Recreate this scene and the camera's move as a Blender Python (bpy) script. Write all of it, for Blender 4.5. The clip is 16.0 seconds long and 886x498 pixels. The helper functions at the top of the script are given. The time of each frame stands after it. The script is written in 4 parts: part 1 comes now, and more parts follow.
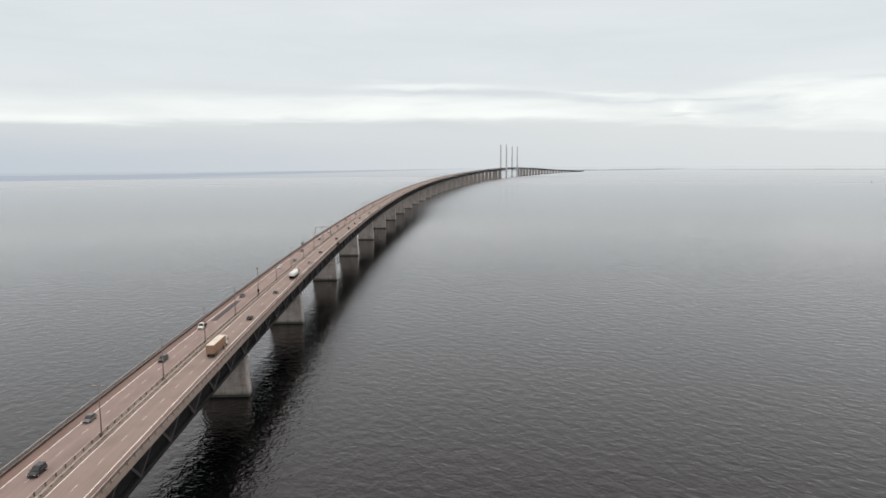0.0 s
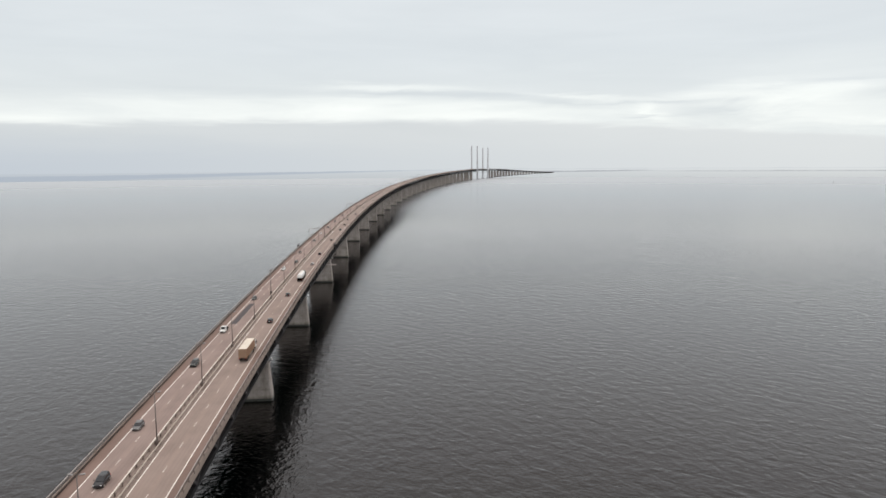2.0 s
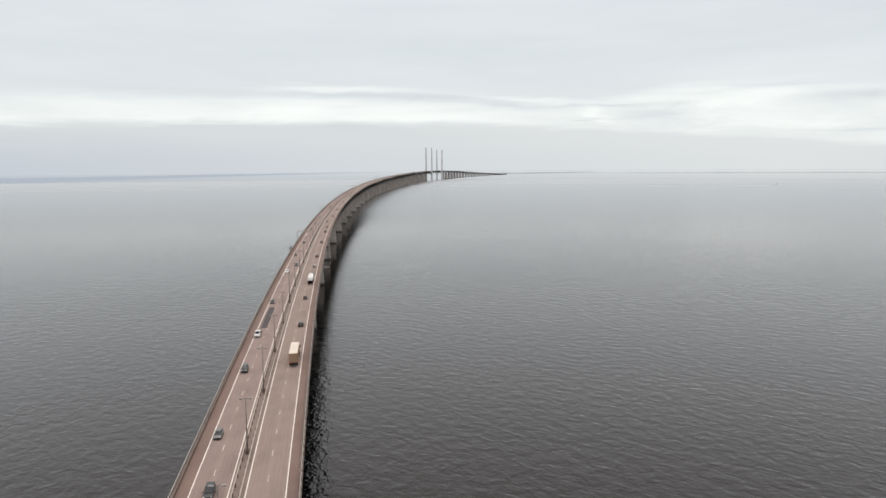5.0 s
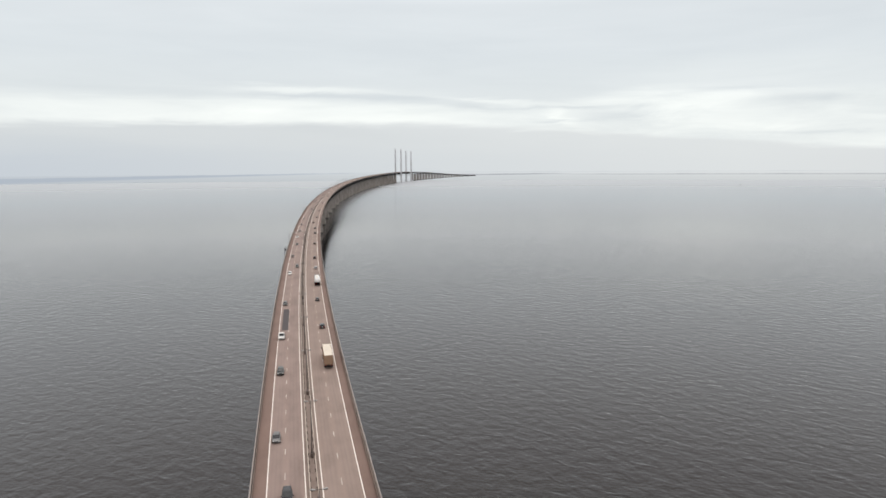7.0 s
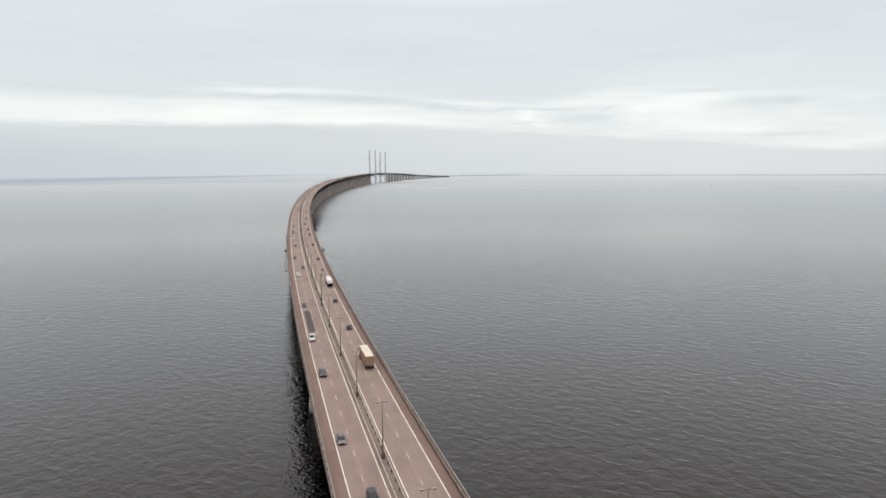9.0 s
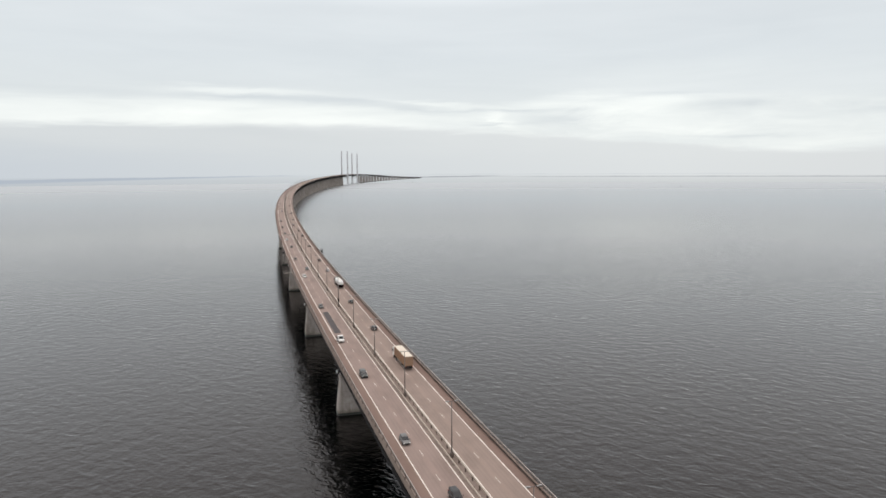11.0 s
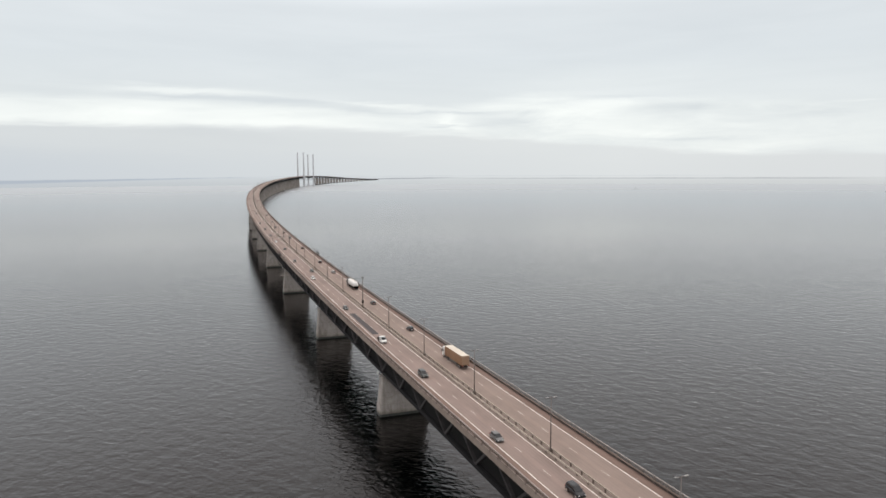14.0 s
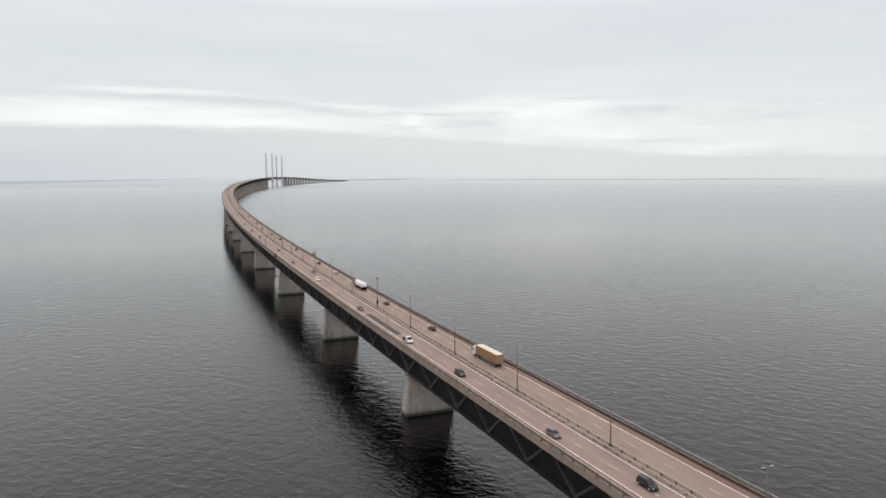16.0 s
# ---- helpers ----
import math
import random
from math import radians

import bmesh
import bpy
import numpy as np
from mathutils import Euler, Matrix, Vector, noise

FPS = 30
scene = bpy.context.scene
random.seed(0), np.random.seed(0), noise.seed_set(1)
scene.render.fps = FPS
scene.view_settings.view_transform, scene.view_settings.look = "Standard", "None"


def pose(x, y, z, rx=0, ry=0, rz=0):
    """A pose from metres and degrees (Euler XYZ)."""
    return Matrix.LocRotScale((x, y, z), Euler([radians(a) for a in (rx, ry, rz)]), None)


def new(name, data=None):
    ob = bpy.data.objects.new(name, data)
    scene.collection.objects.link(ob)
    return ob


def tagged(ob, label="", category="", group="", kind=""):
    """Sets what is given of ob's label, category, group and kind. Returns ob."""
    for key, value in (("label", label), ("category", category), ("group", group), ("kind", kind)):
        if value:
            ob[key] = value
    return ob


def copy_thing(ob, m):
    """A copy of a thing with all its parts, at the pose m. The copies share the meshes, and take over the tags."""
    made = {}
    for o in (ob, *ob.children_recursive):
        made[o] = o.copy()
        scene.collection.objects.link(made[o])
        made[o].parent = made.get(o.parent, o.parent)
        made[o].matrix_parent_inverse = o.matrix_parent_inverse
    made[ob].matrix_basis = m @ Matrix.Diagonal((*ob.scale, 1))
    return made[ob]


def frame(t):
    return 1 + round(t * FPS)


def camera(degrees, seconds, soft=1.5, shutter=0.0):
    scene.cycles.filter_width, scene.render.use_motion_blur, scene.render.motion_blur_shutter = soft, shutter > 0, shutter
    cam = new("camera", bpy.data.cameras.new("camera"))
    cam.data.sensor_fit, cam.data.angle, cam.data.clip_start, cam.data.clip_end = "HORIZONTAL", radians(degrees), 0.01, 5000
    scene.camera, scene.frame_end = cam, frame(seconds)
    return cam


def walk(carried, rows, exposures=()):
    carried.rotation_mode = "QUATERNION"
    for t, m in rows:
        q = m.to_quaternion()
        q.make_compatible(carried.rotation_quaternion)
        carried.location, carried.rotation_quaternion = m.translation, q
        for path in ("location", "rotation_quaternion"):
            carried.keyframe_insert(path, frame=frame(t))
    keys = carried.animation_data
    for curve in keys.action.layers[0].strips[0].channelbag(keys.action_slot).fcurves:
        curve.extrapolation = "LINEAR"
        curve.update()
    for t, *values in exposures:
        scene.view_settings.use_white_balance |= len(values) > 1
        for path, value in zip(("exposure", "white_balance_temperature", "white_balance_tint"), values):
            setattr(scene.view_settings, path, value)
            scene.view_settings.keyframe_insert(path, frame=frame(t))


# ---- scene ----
# The camera: a drone that slides sideways over the bridge while it turns to the right.
cam = camera(64.86, 16.0, soft=1.6)
PATH = [
    (0, 68.41, -15.82, 85.29, -3.624, -6.913, -0.371),
    (0.5, 63.12, -15.06, 85.22, -4.270, -6.891, -0.366),
    (1, 57.85, -14.27, 85.14, -4.929, -6.869, -0.361),
    (1.5, 52.59, -13.45, 85.07, -5.599, -6.846, -0.355),
    (2, 47.36, -12.60, 85.00, -6.274, -6.824, -0.350),
    (2.5, 42.15, -11.72, 84.93, -6.950, -6.802, -0.345),
    (3, 36.96, -10.81, 84.86, -7.626, -6.779, -0.339),
    (3.5, 31.78, -9.86, 84.79, -8.302, -6.757, -0.334),
    (4, 26.63, -8.89, 84.72, -8.981, -6.735, -0.329),
    (4.8, 18.42, -7.27, 84.61, -10.128, -6.699, -0.320),
    (5.6, 10.27, -5.57, 84.51, -11.265, -6.663, -0.312),
    (6.5, 1.15, -3.56, 84.39, -12.561, -6.623, -0.302),
    (7, -3.89, -2.41, 84.33, -13.192, -6.601, -0.297),
    (7.5, -8.90, -1.22, 84.27, -13.798, -6.578, -0.292),
    (8, -13.90, 0.00, 84.21, -14.392, -6.556, -0.286),
    (8.5, -18.88, 1.25, 84.15, -14.974, -6.534, -0.281),
    (9, -23.84, 2.53, 84.09, -15.550, -6.511, -0.276),
    (9.8, -31.73, 4.64, 84.00, -16.562, -6.476, -0.267),
    (10.6, -39.57, 6.83, 83.91, -17.574, -6.440, -0.259),
    (11.5, -48.34, 9.39, 83.81, -18.709, -6.400, -0.249),
    (12, -53.18, 10.85, 83.76, -19.355, -6.378, -0.244),
    (12.5, -58.00, 12.35, 83.70, -20.005, -6.355, -0.238),
    (13, -62.80, 13.87, 83.65, -20.655, -6.333, -0.233),
    (13.5, -67.58, 15.43, 83.60, -21.307, -6.311, -0.228),
    (14, -72.35, 17.02, 83.55, -21.963, -6.288, -0.222),
    (14.5, -77.09, 18.63, 83.50, -22.627, -6.266, -0.217),
    (15, -81.81, 20.28, 83.46, -23.301, -6.244, -0.212),
    (15.5, -86.52, 21.96, 83.41, -23.984, -6.221, -0.207),
    (16, -91.20, 23.67, 83.36, -24.676, -6.199, -0.201),
]
walk(cam, [(t, pose(x, y, z, 90 + pitch, 0, yaw) @ pose(0, 0, 0, 0, 0, roll)) for t, x, y, z, yaw, pitch, roll in PATH])

# ---- light: an overcast sky, bright behind the cloud, with a wide weak sun ----
SUN_ELEVATION, SUN_TURN = 66.0, 10.0


def node(tree, kind, inputs=(), **settings):
    n = tree.nodes.new(kind)
    for key, value in settings.items():
        setattr(n, key, value)
    for key, value in dict(inputs).items():
        if hasattr(value, "is_linked"):
            tree.links.new(value, n.inputs[key])
        else:
            n.inputs[key].default_value = value
    return n


def ramp(tree, factor, stops, interpolation="LINEAR"):
    n = tree.nodes.new("ShaderNodeValToRGB")
    n.color_ramp.interpolation = interpolation
    while len(n.color_ramp.elements) < len(stops):
        n.color_ramp.elements.new(0.5)
    for e, (at, colour) in zip(n.color_ramp.elements, stops):
        e.position = at
        e.color = (*colour, 1) if len(colour) == 3 else colour
    tree.links.new(factor, n.inputs[0])
    return n.outputs[0]


def calc(tree, operation, a, b=0.0, c=0.0, clamp=False):
    n = node(tree, "ShaderNodeMath", {0: a, 1: b, 2: c}, operation=operation, use_clamp=clamp)
    return n.outputs[0]


def blend(tree, kind, factor, a, b):
    n = tree.nodes.new("ShaderNodeMix")
    n.data_type, n.blend_type = "RGBA", kind
    for socket, value in ((n.inputs[0], factor), (n.inputs[6], a), (n.inputs[7], b)):
        if hasattr(value, "is_linked"):
            tree.links.new(value, socket)
        elif isinstance(value, (int, float)):
            socket.default_value = value
        else:
            socket.default_value = (*value, 1)
    return n.outputs[2]


def noise_at(tree, vector, scale, detail=4.0, rough=0.55, distort=0.0):
    return node(tree, "ShaderNodeTexNoise", {"Vector": vector, "Scale": scale, "Detail": detail, "Roughness": rough, "Distortion": distort}).outputs[0]


world = bpy.data.worlds.new("overcast_sky")
scene.world = world
world.use_nodes = True
wt = world.node_tree
wt.nodes.clear()
sky = node(wt, "ShaderNodeTexSky", sky_type="NISHITA", sun_disc=False, sun_elevation=radians(SUN_ELEVATION), sun_rotation=radians(SUN_TURN))
way = node(wt, "ShaderNodeTexCoord").outputs["Generated"]
split = node(wt, "ShaderNodeSeparateXYZ", {0: way}).outputs
height = calc(wt, "MULTIPLY", calc(wt, "ARCSINE", split[2]), 57.29578)           # degrees above the horizon
bearing = calc(wt, "MULTIPLY", calc(wt, "ARCTAN2", split[0], split[1]), 57.29578)  # degrees to the right of the bridge


def cloud_noise(across, up, seed, detail, rough, distort):
    at = node(wt, "ShaderNodeCombineXYZ", {0: calc(wt, "MULTIPLY", bearing, across), 1: calc(wt, "MULTIPLY", height, up), 2: seed}).outputs[0]
    return calc(wt, "SUBTRACT", noise_at(wt, at, 1.0, detail, rough, distort), 0.5)


soft_noise = cloud_noise(0.045, 0.40, 3.7, 4.0, 0.5, 0.5)
fine_noise = cloud_noise(0.11, 1.15, 9.1, 5.0, 0.6, 0.5)
wisp_noise = cloud_noise(0.10, 0.62, 21.3, 4.0, 0.55, 0.4)
billow = cloud_noise(0.16, 0.75, 47.0, 5.0, 0.6, 0.6)
# the noise bends heights and bearings, which gives the cloud its ragged edges
bent = calc(wt, "ADD", height, calc(wt, "ADD", calc(wt, "MULTIPLY", fine_noise, 1.1), calc(wt, "MULTIPLY", soft_noise, 0.9)))
aside = calc(wt, "ADD", bearing, calc(wt, "MULTIPLY", billow, 7.0))
round_about = calc(wt, "ADD", calc(wt, "MULTIPLY", bearing, 0.01), 0.4, clamp=True)   # 0 at 40 degrees to the left, 1 at 60 to the right


def along_sky(pairs):
    """A number that changes with the bearing, from (degrees, value) pairs; values up to 10."""
    return calc(wt, "MULTIPLY", ramp(wt, round_about, [((b + 40) / 100, (v / 10, v / 10, v / 10)) for b, v in pairs]), 10.0)


def soft_step(value, start, end):
    return node(wt, "ShaderNodeMapRange", {0: value, 1: start, 2: end, 3: 0.0, 4: 1.0}, interpolation_type="SMOOTHSTEP").outputs[0]


low = ramp(wt, calc(wt, "ADD", calc(wt, "MULTIPLY", bearing, 0.0125), 0.4, clamp=True), [(0.0, (0.53, 0.585, 0.65)), (0.45, (0.635, 0.675, 0.705)), (0.85, (0.715, 0.745, 0.755)), (1.0, (0.70, 0.725, 0.735))])
under = blend(wt, "MIX", soft_step(bent, 0.2, 3.2), low, ramp(wt, round_about, [(0.1, (0.645, 0.68, 0.70)), (0.45, (0.67, 0.70, 0.715)), (0.75, (0.75, 0.775, 0.78)), (1.0, (0.70, 0.73, 0.745))]))
above = ramp(wt, calc(wt, "DIVIDE", height, 16.0, clamp=True), [(0.3, (0.735, 0.775, 0.785)), (0.55, (0.705, 0.75, 0.775)), (0.85, (0.72, 0.76, 0.785))])
# a bright layer between a lower and an upper cloud deck; its lower edge sinks to the right
edge = along_sky([(-28, 3.05), (-17, 3.5), (14, 3.5), (23, 3.05), (32, 2.05), (46, 1.25)])
top = along_sky([(-28, 5.2), (-5, 5.45), (14, 5.3), (21, 4.9), (30, 6.3), (44, 5.6), (54, 4.6)])
strength = along_sky([(-32, 0.5), (-20, 0.75), (-10, 1.0), (12, 0.95), (24, 0.60), (34, 0.55), (45, 0.46), (56, 0.2)])
gap = calc(wt, "SUBTRACT", bent, edge)
lifted = soft_step(gap, -0.30, 0.42)
band_mask = calc(wt, "MULTIPLY", lifted, calc(wt, "SUBTRACT", 1.0, soft_step(calc(wt, "SUBTRACT", bent, top), -0.75, 0.45)))
glow = calc(wt, "MULTIPLY", calc(wt, "MULTIPLY", band_mask, strength), calc(wt, "ADD", 0.155, calc(wt, "ADD", calc(wt, "MULTIPLY", wisp_noise, 0.25), calc(wt, "MULTIPLY", calc(wt, "MULTIPLY", billow, 0.55), soft_step(bearing, 12.0, 30.0)))))


def streak(at, up, wide, tall, gain, tilt=0.0):
    """A soft-edged shred of cloud, brighter or darker than what is round it."""
    global glow
    across = calc(wt, "SUBTRACT", aside, at)
    rise = calc(wt, "SUBTRACT", calc(wt, "SUBTRACT", bent, up), calc(wt, "MULTIPLY", across, tilt))
    far_off = calc(wt, "ADD", calc(wt, "POWER", calc(wt, "ABSOLUTE", calc(wt, "DIVIDE", across, wide)), 2.0), calc(wt, "POWER", calc(wt, "ABSOLUTE", calc(wt, "DIVIDE", rise, tall)), 2.0))
    glow = calc(wt, "ADD", glow, calc(wt, "MULTIPLY", calc(wt, "EXPONENT", calc(wt, "MULTIPLY", far_off, -1.0)), gain))


streak(-25.0, 3.5, 6.0, 0.35, 0.09)
streak(-25.0, 4.6, 7.0, 0.45, -0.05)
streak(1.9, 6.1, 6.5, 0.28, 0.15)
streak(2.5, 5.55, 5.0, 0.20, -0.065, 0.03)
streak(10.5, 5.75, 4.5, 0.24, -0.06, -0.02)
streak(17.0, 5.45, 5.0, 0.20, 0.13, -0.07)
streak(15.5, 4.95, 5.0, 0.22, -0.07, -0.08)
streak(23.3, 3.9, 1.8, 0.40, 0.10, -0.45)
streak(23.5, 4.75, 5.0, 0.13, -0.10)
streak(22.5, 3.85, 2.2, 0.13, -0.09)
streak(27.5, 4.1, 3.0, 0.45, -0.09)
streak(32.8, 4.9, 5.0, 1.6, 0.05)
streak(35.3, 3.3, 5.0, 0.45, 0.04)
streak(41.4, 2.8, 4.0, 0.40, 0.05)
streak(35.1, 5.9, 3.5, 0.22, -0.08)
streak(41.0, 2.5, 3.5, 0.11, -0.08)
streak(40.0, 4.9, 3.5, 0.30, -0.05)
streak(52.0, 4.9, 1.6, 0.16, 0.05)
streak(50.0, 4.0, 3.5, 0.20, -0.05)
streak(36.0, 7.3, 8.0, 0.9, 0.04)
cloud = blend(wt, "MIX", lifted, under, above)
cloud = blend(wt, "ADD", 1.0, cloud, blend(wt, "MULTIPLY", 1.0, (1.04, 1.0, 0.82), node(wt, "ShaderNodeCombineXYZ", {0: glow, 1: glow, 2: glow}).outputs[0]))
tufts = ramp(wt, calc(wt, "ADD", calc(wt, "ADD", calc(wt, "MULTIPLY", wisp_noise, 0.5), calc(wt, "MULTIPLY", soft_noise, 0.8)), 0.5), [(0.28, (0.96, 0.963, 0.967)), (0.5, (1, 1, 1)), (0.70, (1.035, 1.032, 1.03))])
cloud = blend(wt, "MULTIPLY", soft_step(height, 0.5, 4.0), cloud, tufts)
# the layer overhead is thinner and brighter
dome = ramp(wt, calc(wt, "DIVIDE", height, 90.0, clamp=True), [(0.0, (1.0, 1.0, 1.0)), (0.14, (1.0, 1.0, 1.0)), (0.19, (1.45, 1.43, 1.43)), (0.30, (1.36, 1.23, 1.17)), (0.6, (1.68, 1.50, 1.44)), (1.0, (2.72, 2.42, 2.30))])
cloud = blend(wt, "MULTIPLY", 1.0, cloud, dome)
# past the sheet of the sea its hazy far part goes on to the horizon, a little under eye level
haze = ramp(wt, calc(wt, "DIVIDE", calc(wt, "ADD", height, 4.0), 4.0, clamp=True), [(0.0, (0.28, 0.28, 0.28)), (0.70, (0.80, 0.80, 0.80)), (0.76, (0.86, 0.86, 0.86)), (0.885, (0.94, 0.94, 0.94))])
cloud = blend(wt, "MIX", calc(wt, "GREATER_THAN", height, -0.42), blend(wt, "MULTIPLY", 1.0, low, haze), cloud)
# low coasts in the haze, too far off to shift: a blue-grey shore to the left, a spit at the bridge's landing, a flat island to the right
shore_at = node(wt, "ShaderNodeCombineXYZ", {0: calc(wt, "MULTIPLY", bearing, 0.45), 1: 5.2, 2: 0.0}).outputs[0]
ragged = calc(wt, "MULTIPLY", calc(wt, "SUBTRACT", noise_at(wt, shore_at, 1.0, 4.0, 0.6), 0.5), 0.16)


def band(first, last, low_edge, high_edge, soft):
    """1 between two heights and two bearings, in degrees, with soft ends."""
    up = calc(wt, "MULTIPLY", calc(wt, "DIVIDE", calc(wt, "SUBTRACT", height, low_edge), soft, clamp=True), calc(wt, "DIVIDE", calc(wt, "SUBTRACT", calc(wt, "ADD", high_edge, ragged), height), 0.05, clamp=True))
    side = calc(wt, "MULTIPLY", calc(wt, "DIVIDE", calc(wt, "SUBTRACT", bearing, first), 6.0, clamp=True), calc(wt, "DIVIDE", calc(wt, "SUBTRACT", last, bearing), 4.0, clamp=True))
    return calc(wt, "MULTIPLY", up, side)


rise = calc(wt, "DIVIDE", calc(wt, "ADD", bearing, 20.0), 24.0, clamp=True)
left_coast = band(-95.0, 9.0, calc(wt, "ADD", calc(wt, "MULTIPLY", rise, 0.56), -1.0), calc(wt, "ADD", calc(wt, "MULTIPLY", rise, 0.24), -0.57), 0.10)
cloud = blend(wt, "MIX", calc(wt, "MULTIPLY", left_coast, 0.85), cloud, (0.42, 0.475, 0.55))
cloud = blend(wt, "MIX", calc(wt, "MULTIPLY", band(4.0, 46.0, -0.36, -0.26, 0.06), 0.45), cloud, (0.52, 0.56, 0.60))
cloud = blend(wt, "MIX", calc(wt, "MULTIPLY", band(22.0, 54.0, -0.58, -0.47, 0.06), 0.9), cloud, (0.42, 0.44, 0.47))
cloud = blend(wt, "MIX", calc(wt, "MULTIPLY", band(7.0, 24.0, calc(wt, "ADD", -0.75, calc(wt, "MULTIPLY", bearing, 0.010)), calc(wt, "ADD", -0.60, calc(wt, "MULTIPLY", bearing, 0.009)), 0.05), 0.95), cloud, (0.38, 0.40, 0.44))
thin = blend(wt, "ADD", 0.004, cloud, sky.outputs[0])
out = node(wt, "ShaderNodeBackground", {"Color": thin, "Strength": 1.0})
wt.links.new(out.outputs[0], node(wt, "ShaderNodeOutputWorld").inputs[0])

sun = new("sun", bpy.data.lights.new("sun", "SUN"))
sun.data.energy, sun.data.angle, sun.data.color = 0.78, radians(45), (1.0, 0.94, 0.88)
sun.rotation_euler = (radians(90 - SUN_ELEVATION), 0, radians(180 - SUN_TURN))

# ---- materials ----


def material(name, colour, rough=0.6, metal=0.0, spread=0.15, grain=2.0, patch=0.15, bump=0.0, shift=(1, 0.95, 0.9), specular=0.5, stretch=(1, 1, 1)):
    """A painted or mineral surface: base colour, varied over patches and grain, with fine relief."""
    m = bpy.data.materials.new(name)
    m.use_nodes = True
    t = m.node_tree
    b = t.nodes["Principled BSDF"]
    where = node(t, "ShaderNodeMapping", {0: node(t, "ShaderNodeNewGeometry").outputs["Position"], 3: stretch}).outputs[0]
    big, small = noise_at(t, where, patch, 4.0, 0.6), noise_at(t, where, grain, 5.0, 0.65)
    mixed = calc(t, "ADD", calc(t, "MULTIPLY", big, 0.6), calc(t, "MULTIPLY", small, 0.4))
    dark = [c * (1 - spread * 1.5) * s for c, s in zip(colour, shift)]
    light = [min(1, c * (1 + spread * 1.3)) for c in colour]
    t.links.new(ramp(t, mixed, [(0.3, dark), (0.5, colour), (0.7, light)]), b.inputs["Base Color"])
    b.inputs["Roughness"].default_value, b.inputs["Metallic"].default_value = rough, metal
    b.inputs["Specular IOR Level"].default_value = specular
    if bump:
        t.links.new(node(t, "ShaderNodeBump", {"Strength": 0.6, "Distance": bump, "Height": small}).outputs[0], b.inputs["Normal"])
    return m




def road_surface(name, colour, wear):
    """Asphalt whose grain runs along the road, with polished wheel tracks, an oily lane middle, seams and stains. UV: metres across and along."""
    m = bpy.data.materials.new(name)
    m.use_nodes = True
    t = m.node_tree
    b = t.nodes["Principled BSDF"]
    uv = node(t, "ShaderNodeUVMap", uv_map="road").outputs[0]
    across = node(t, "ShaderNodeSeparateXYZ", {0: uv}).outputs[0]
    along = node(t, "ShaderNodeMapping", {0: uv, 3: (1.0, 0.07, 1.0)}).outputs[0]
    long_noise = noise_at(t, along, 0.9, 4.0, 0.6)
    patchy = noise_at(t, node(t, "ShaderNodeMapping", {0: uv, 3: (1.0, 0.4, 1.0)}).outputs[0], 0.16, 4.0, 0.6)
    grain = noise_at(t, uv, 3.0, 4.0, 0.7)
    tone = calc(t, "ADD", calc(t, "ADD", calc(t, "MULTIPLY", long_noise, 0.18), calc(t, "MULTIPLY", patchy, 0.57)), calc(t, "MULTIPLY", grain, 0.25))
    base = ramp(t, tone, [(0.32, [c * k for c, k in zip(colour, (0.76, 0.75, 0.75))]), (0.5, colour), (0.68, [c * k for c, k in zip(colour, (1.16, 1.17, 1.18))])])
    # distance from the nearest lane middle; lanes are 3.6 m wide, 3.55 and 7.05 m from the middle of the bridge
    off = calc(t, "ABSOLUTE", across)
    lane = calc(t, "MINIMUM", calc(t, "ABSOLUTE", calc(t, "SUBTRACT", off, 3.5)), calc(t, "ABSOLUTE", calc(t, "SUBTRACT", off, 7.1)))
    worn = ramp(t, calc(t, "DIVIDE", calc(t, "ADD", lane, calc(t, "MULTIPLY", calc(t, "SUBTRACT", long_noise, 0.5), 0.5)), 2.0, clamp=True),
                [(0.0, (0.86, 0.86, 0.87)), (0.16, (0.97, 0.97, 0.97)), (0.30, (0.95, 0.95, 0.95)), (0.42, (0.90, 0.89, 0.89)), (0.55, (0.97, 0.97, 0.97)), (0.75, (1.04, 1.03, 1.02))])
    t.links.new(blend(t, "MULTIPLY", wear, base, worn), b.inputs["Base Color"])
    b.inputs["Roughness"].default_value = 0.88
    b.inputs["Specular IOR Level"].default_value = 0.3
    t.links.new(node(t, "ShaderNodeBump", {"Strength": 0.5, "Distance": 0.012, "Height": grain}).outputs[0], b.inputs["Normal"])
    return m


ASPHALT = road_surface("asphalt_pinkish", (0.248, 0.189, 0.165), 0.7)
ASPHALT_TAN = road_surface("asphalt_tan", (0.247, 0.191, 0.163), 0.7)
SHOULDER = road_surface("shoulder_asphalt", (0.180, 0.124, 0.103), 0.3)
PATCH = material("patch_asphalt", (0.046, 0.038, 0.039), 0.8, spread=0.2, grain=2.0, patch=0.3)
PAINT = material("road_paint", (0.80, 0.76, 0.70), 0.6, spread=0.15, grain=3.0, patch=0.4)
MEDIAN = material("median_concrete", (0.195, 0.150, 0.126), 0.9, spread=0.25, grain=1.0, patch=0.15)
WORN_PAINT = material("worn_road_paint", (0.50, 0.455, 0.41), 0.7, spread=0.3, grain=2.0, patch=0.15)
GUTTER = material("gutter_grime", (0.095, 0.062, 0.048), 0.9, spread=0.4, grain=0.8, patch=0.2)
# Dirt and the shade on the kerb's inner face, both put into the colour.
KERB_GRIME_SHADE = material("kerb_grime_and_shade", (0.055, 0.044, 0.040), 0.9, spread=0.4, grain=0.8, patch=0.2)
EDGE = material("edge_concrete", (0.25, 0.198, 0.166), 0.85, spread=0.18, grain=1.0, patch=0.1)


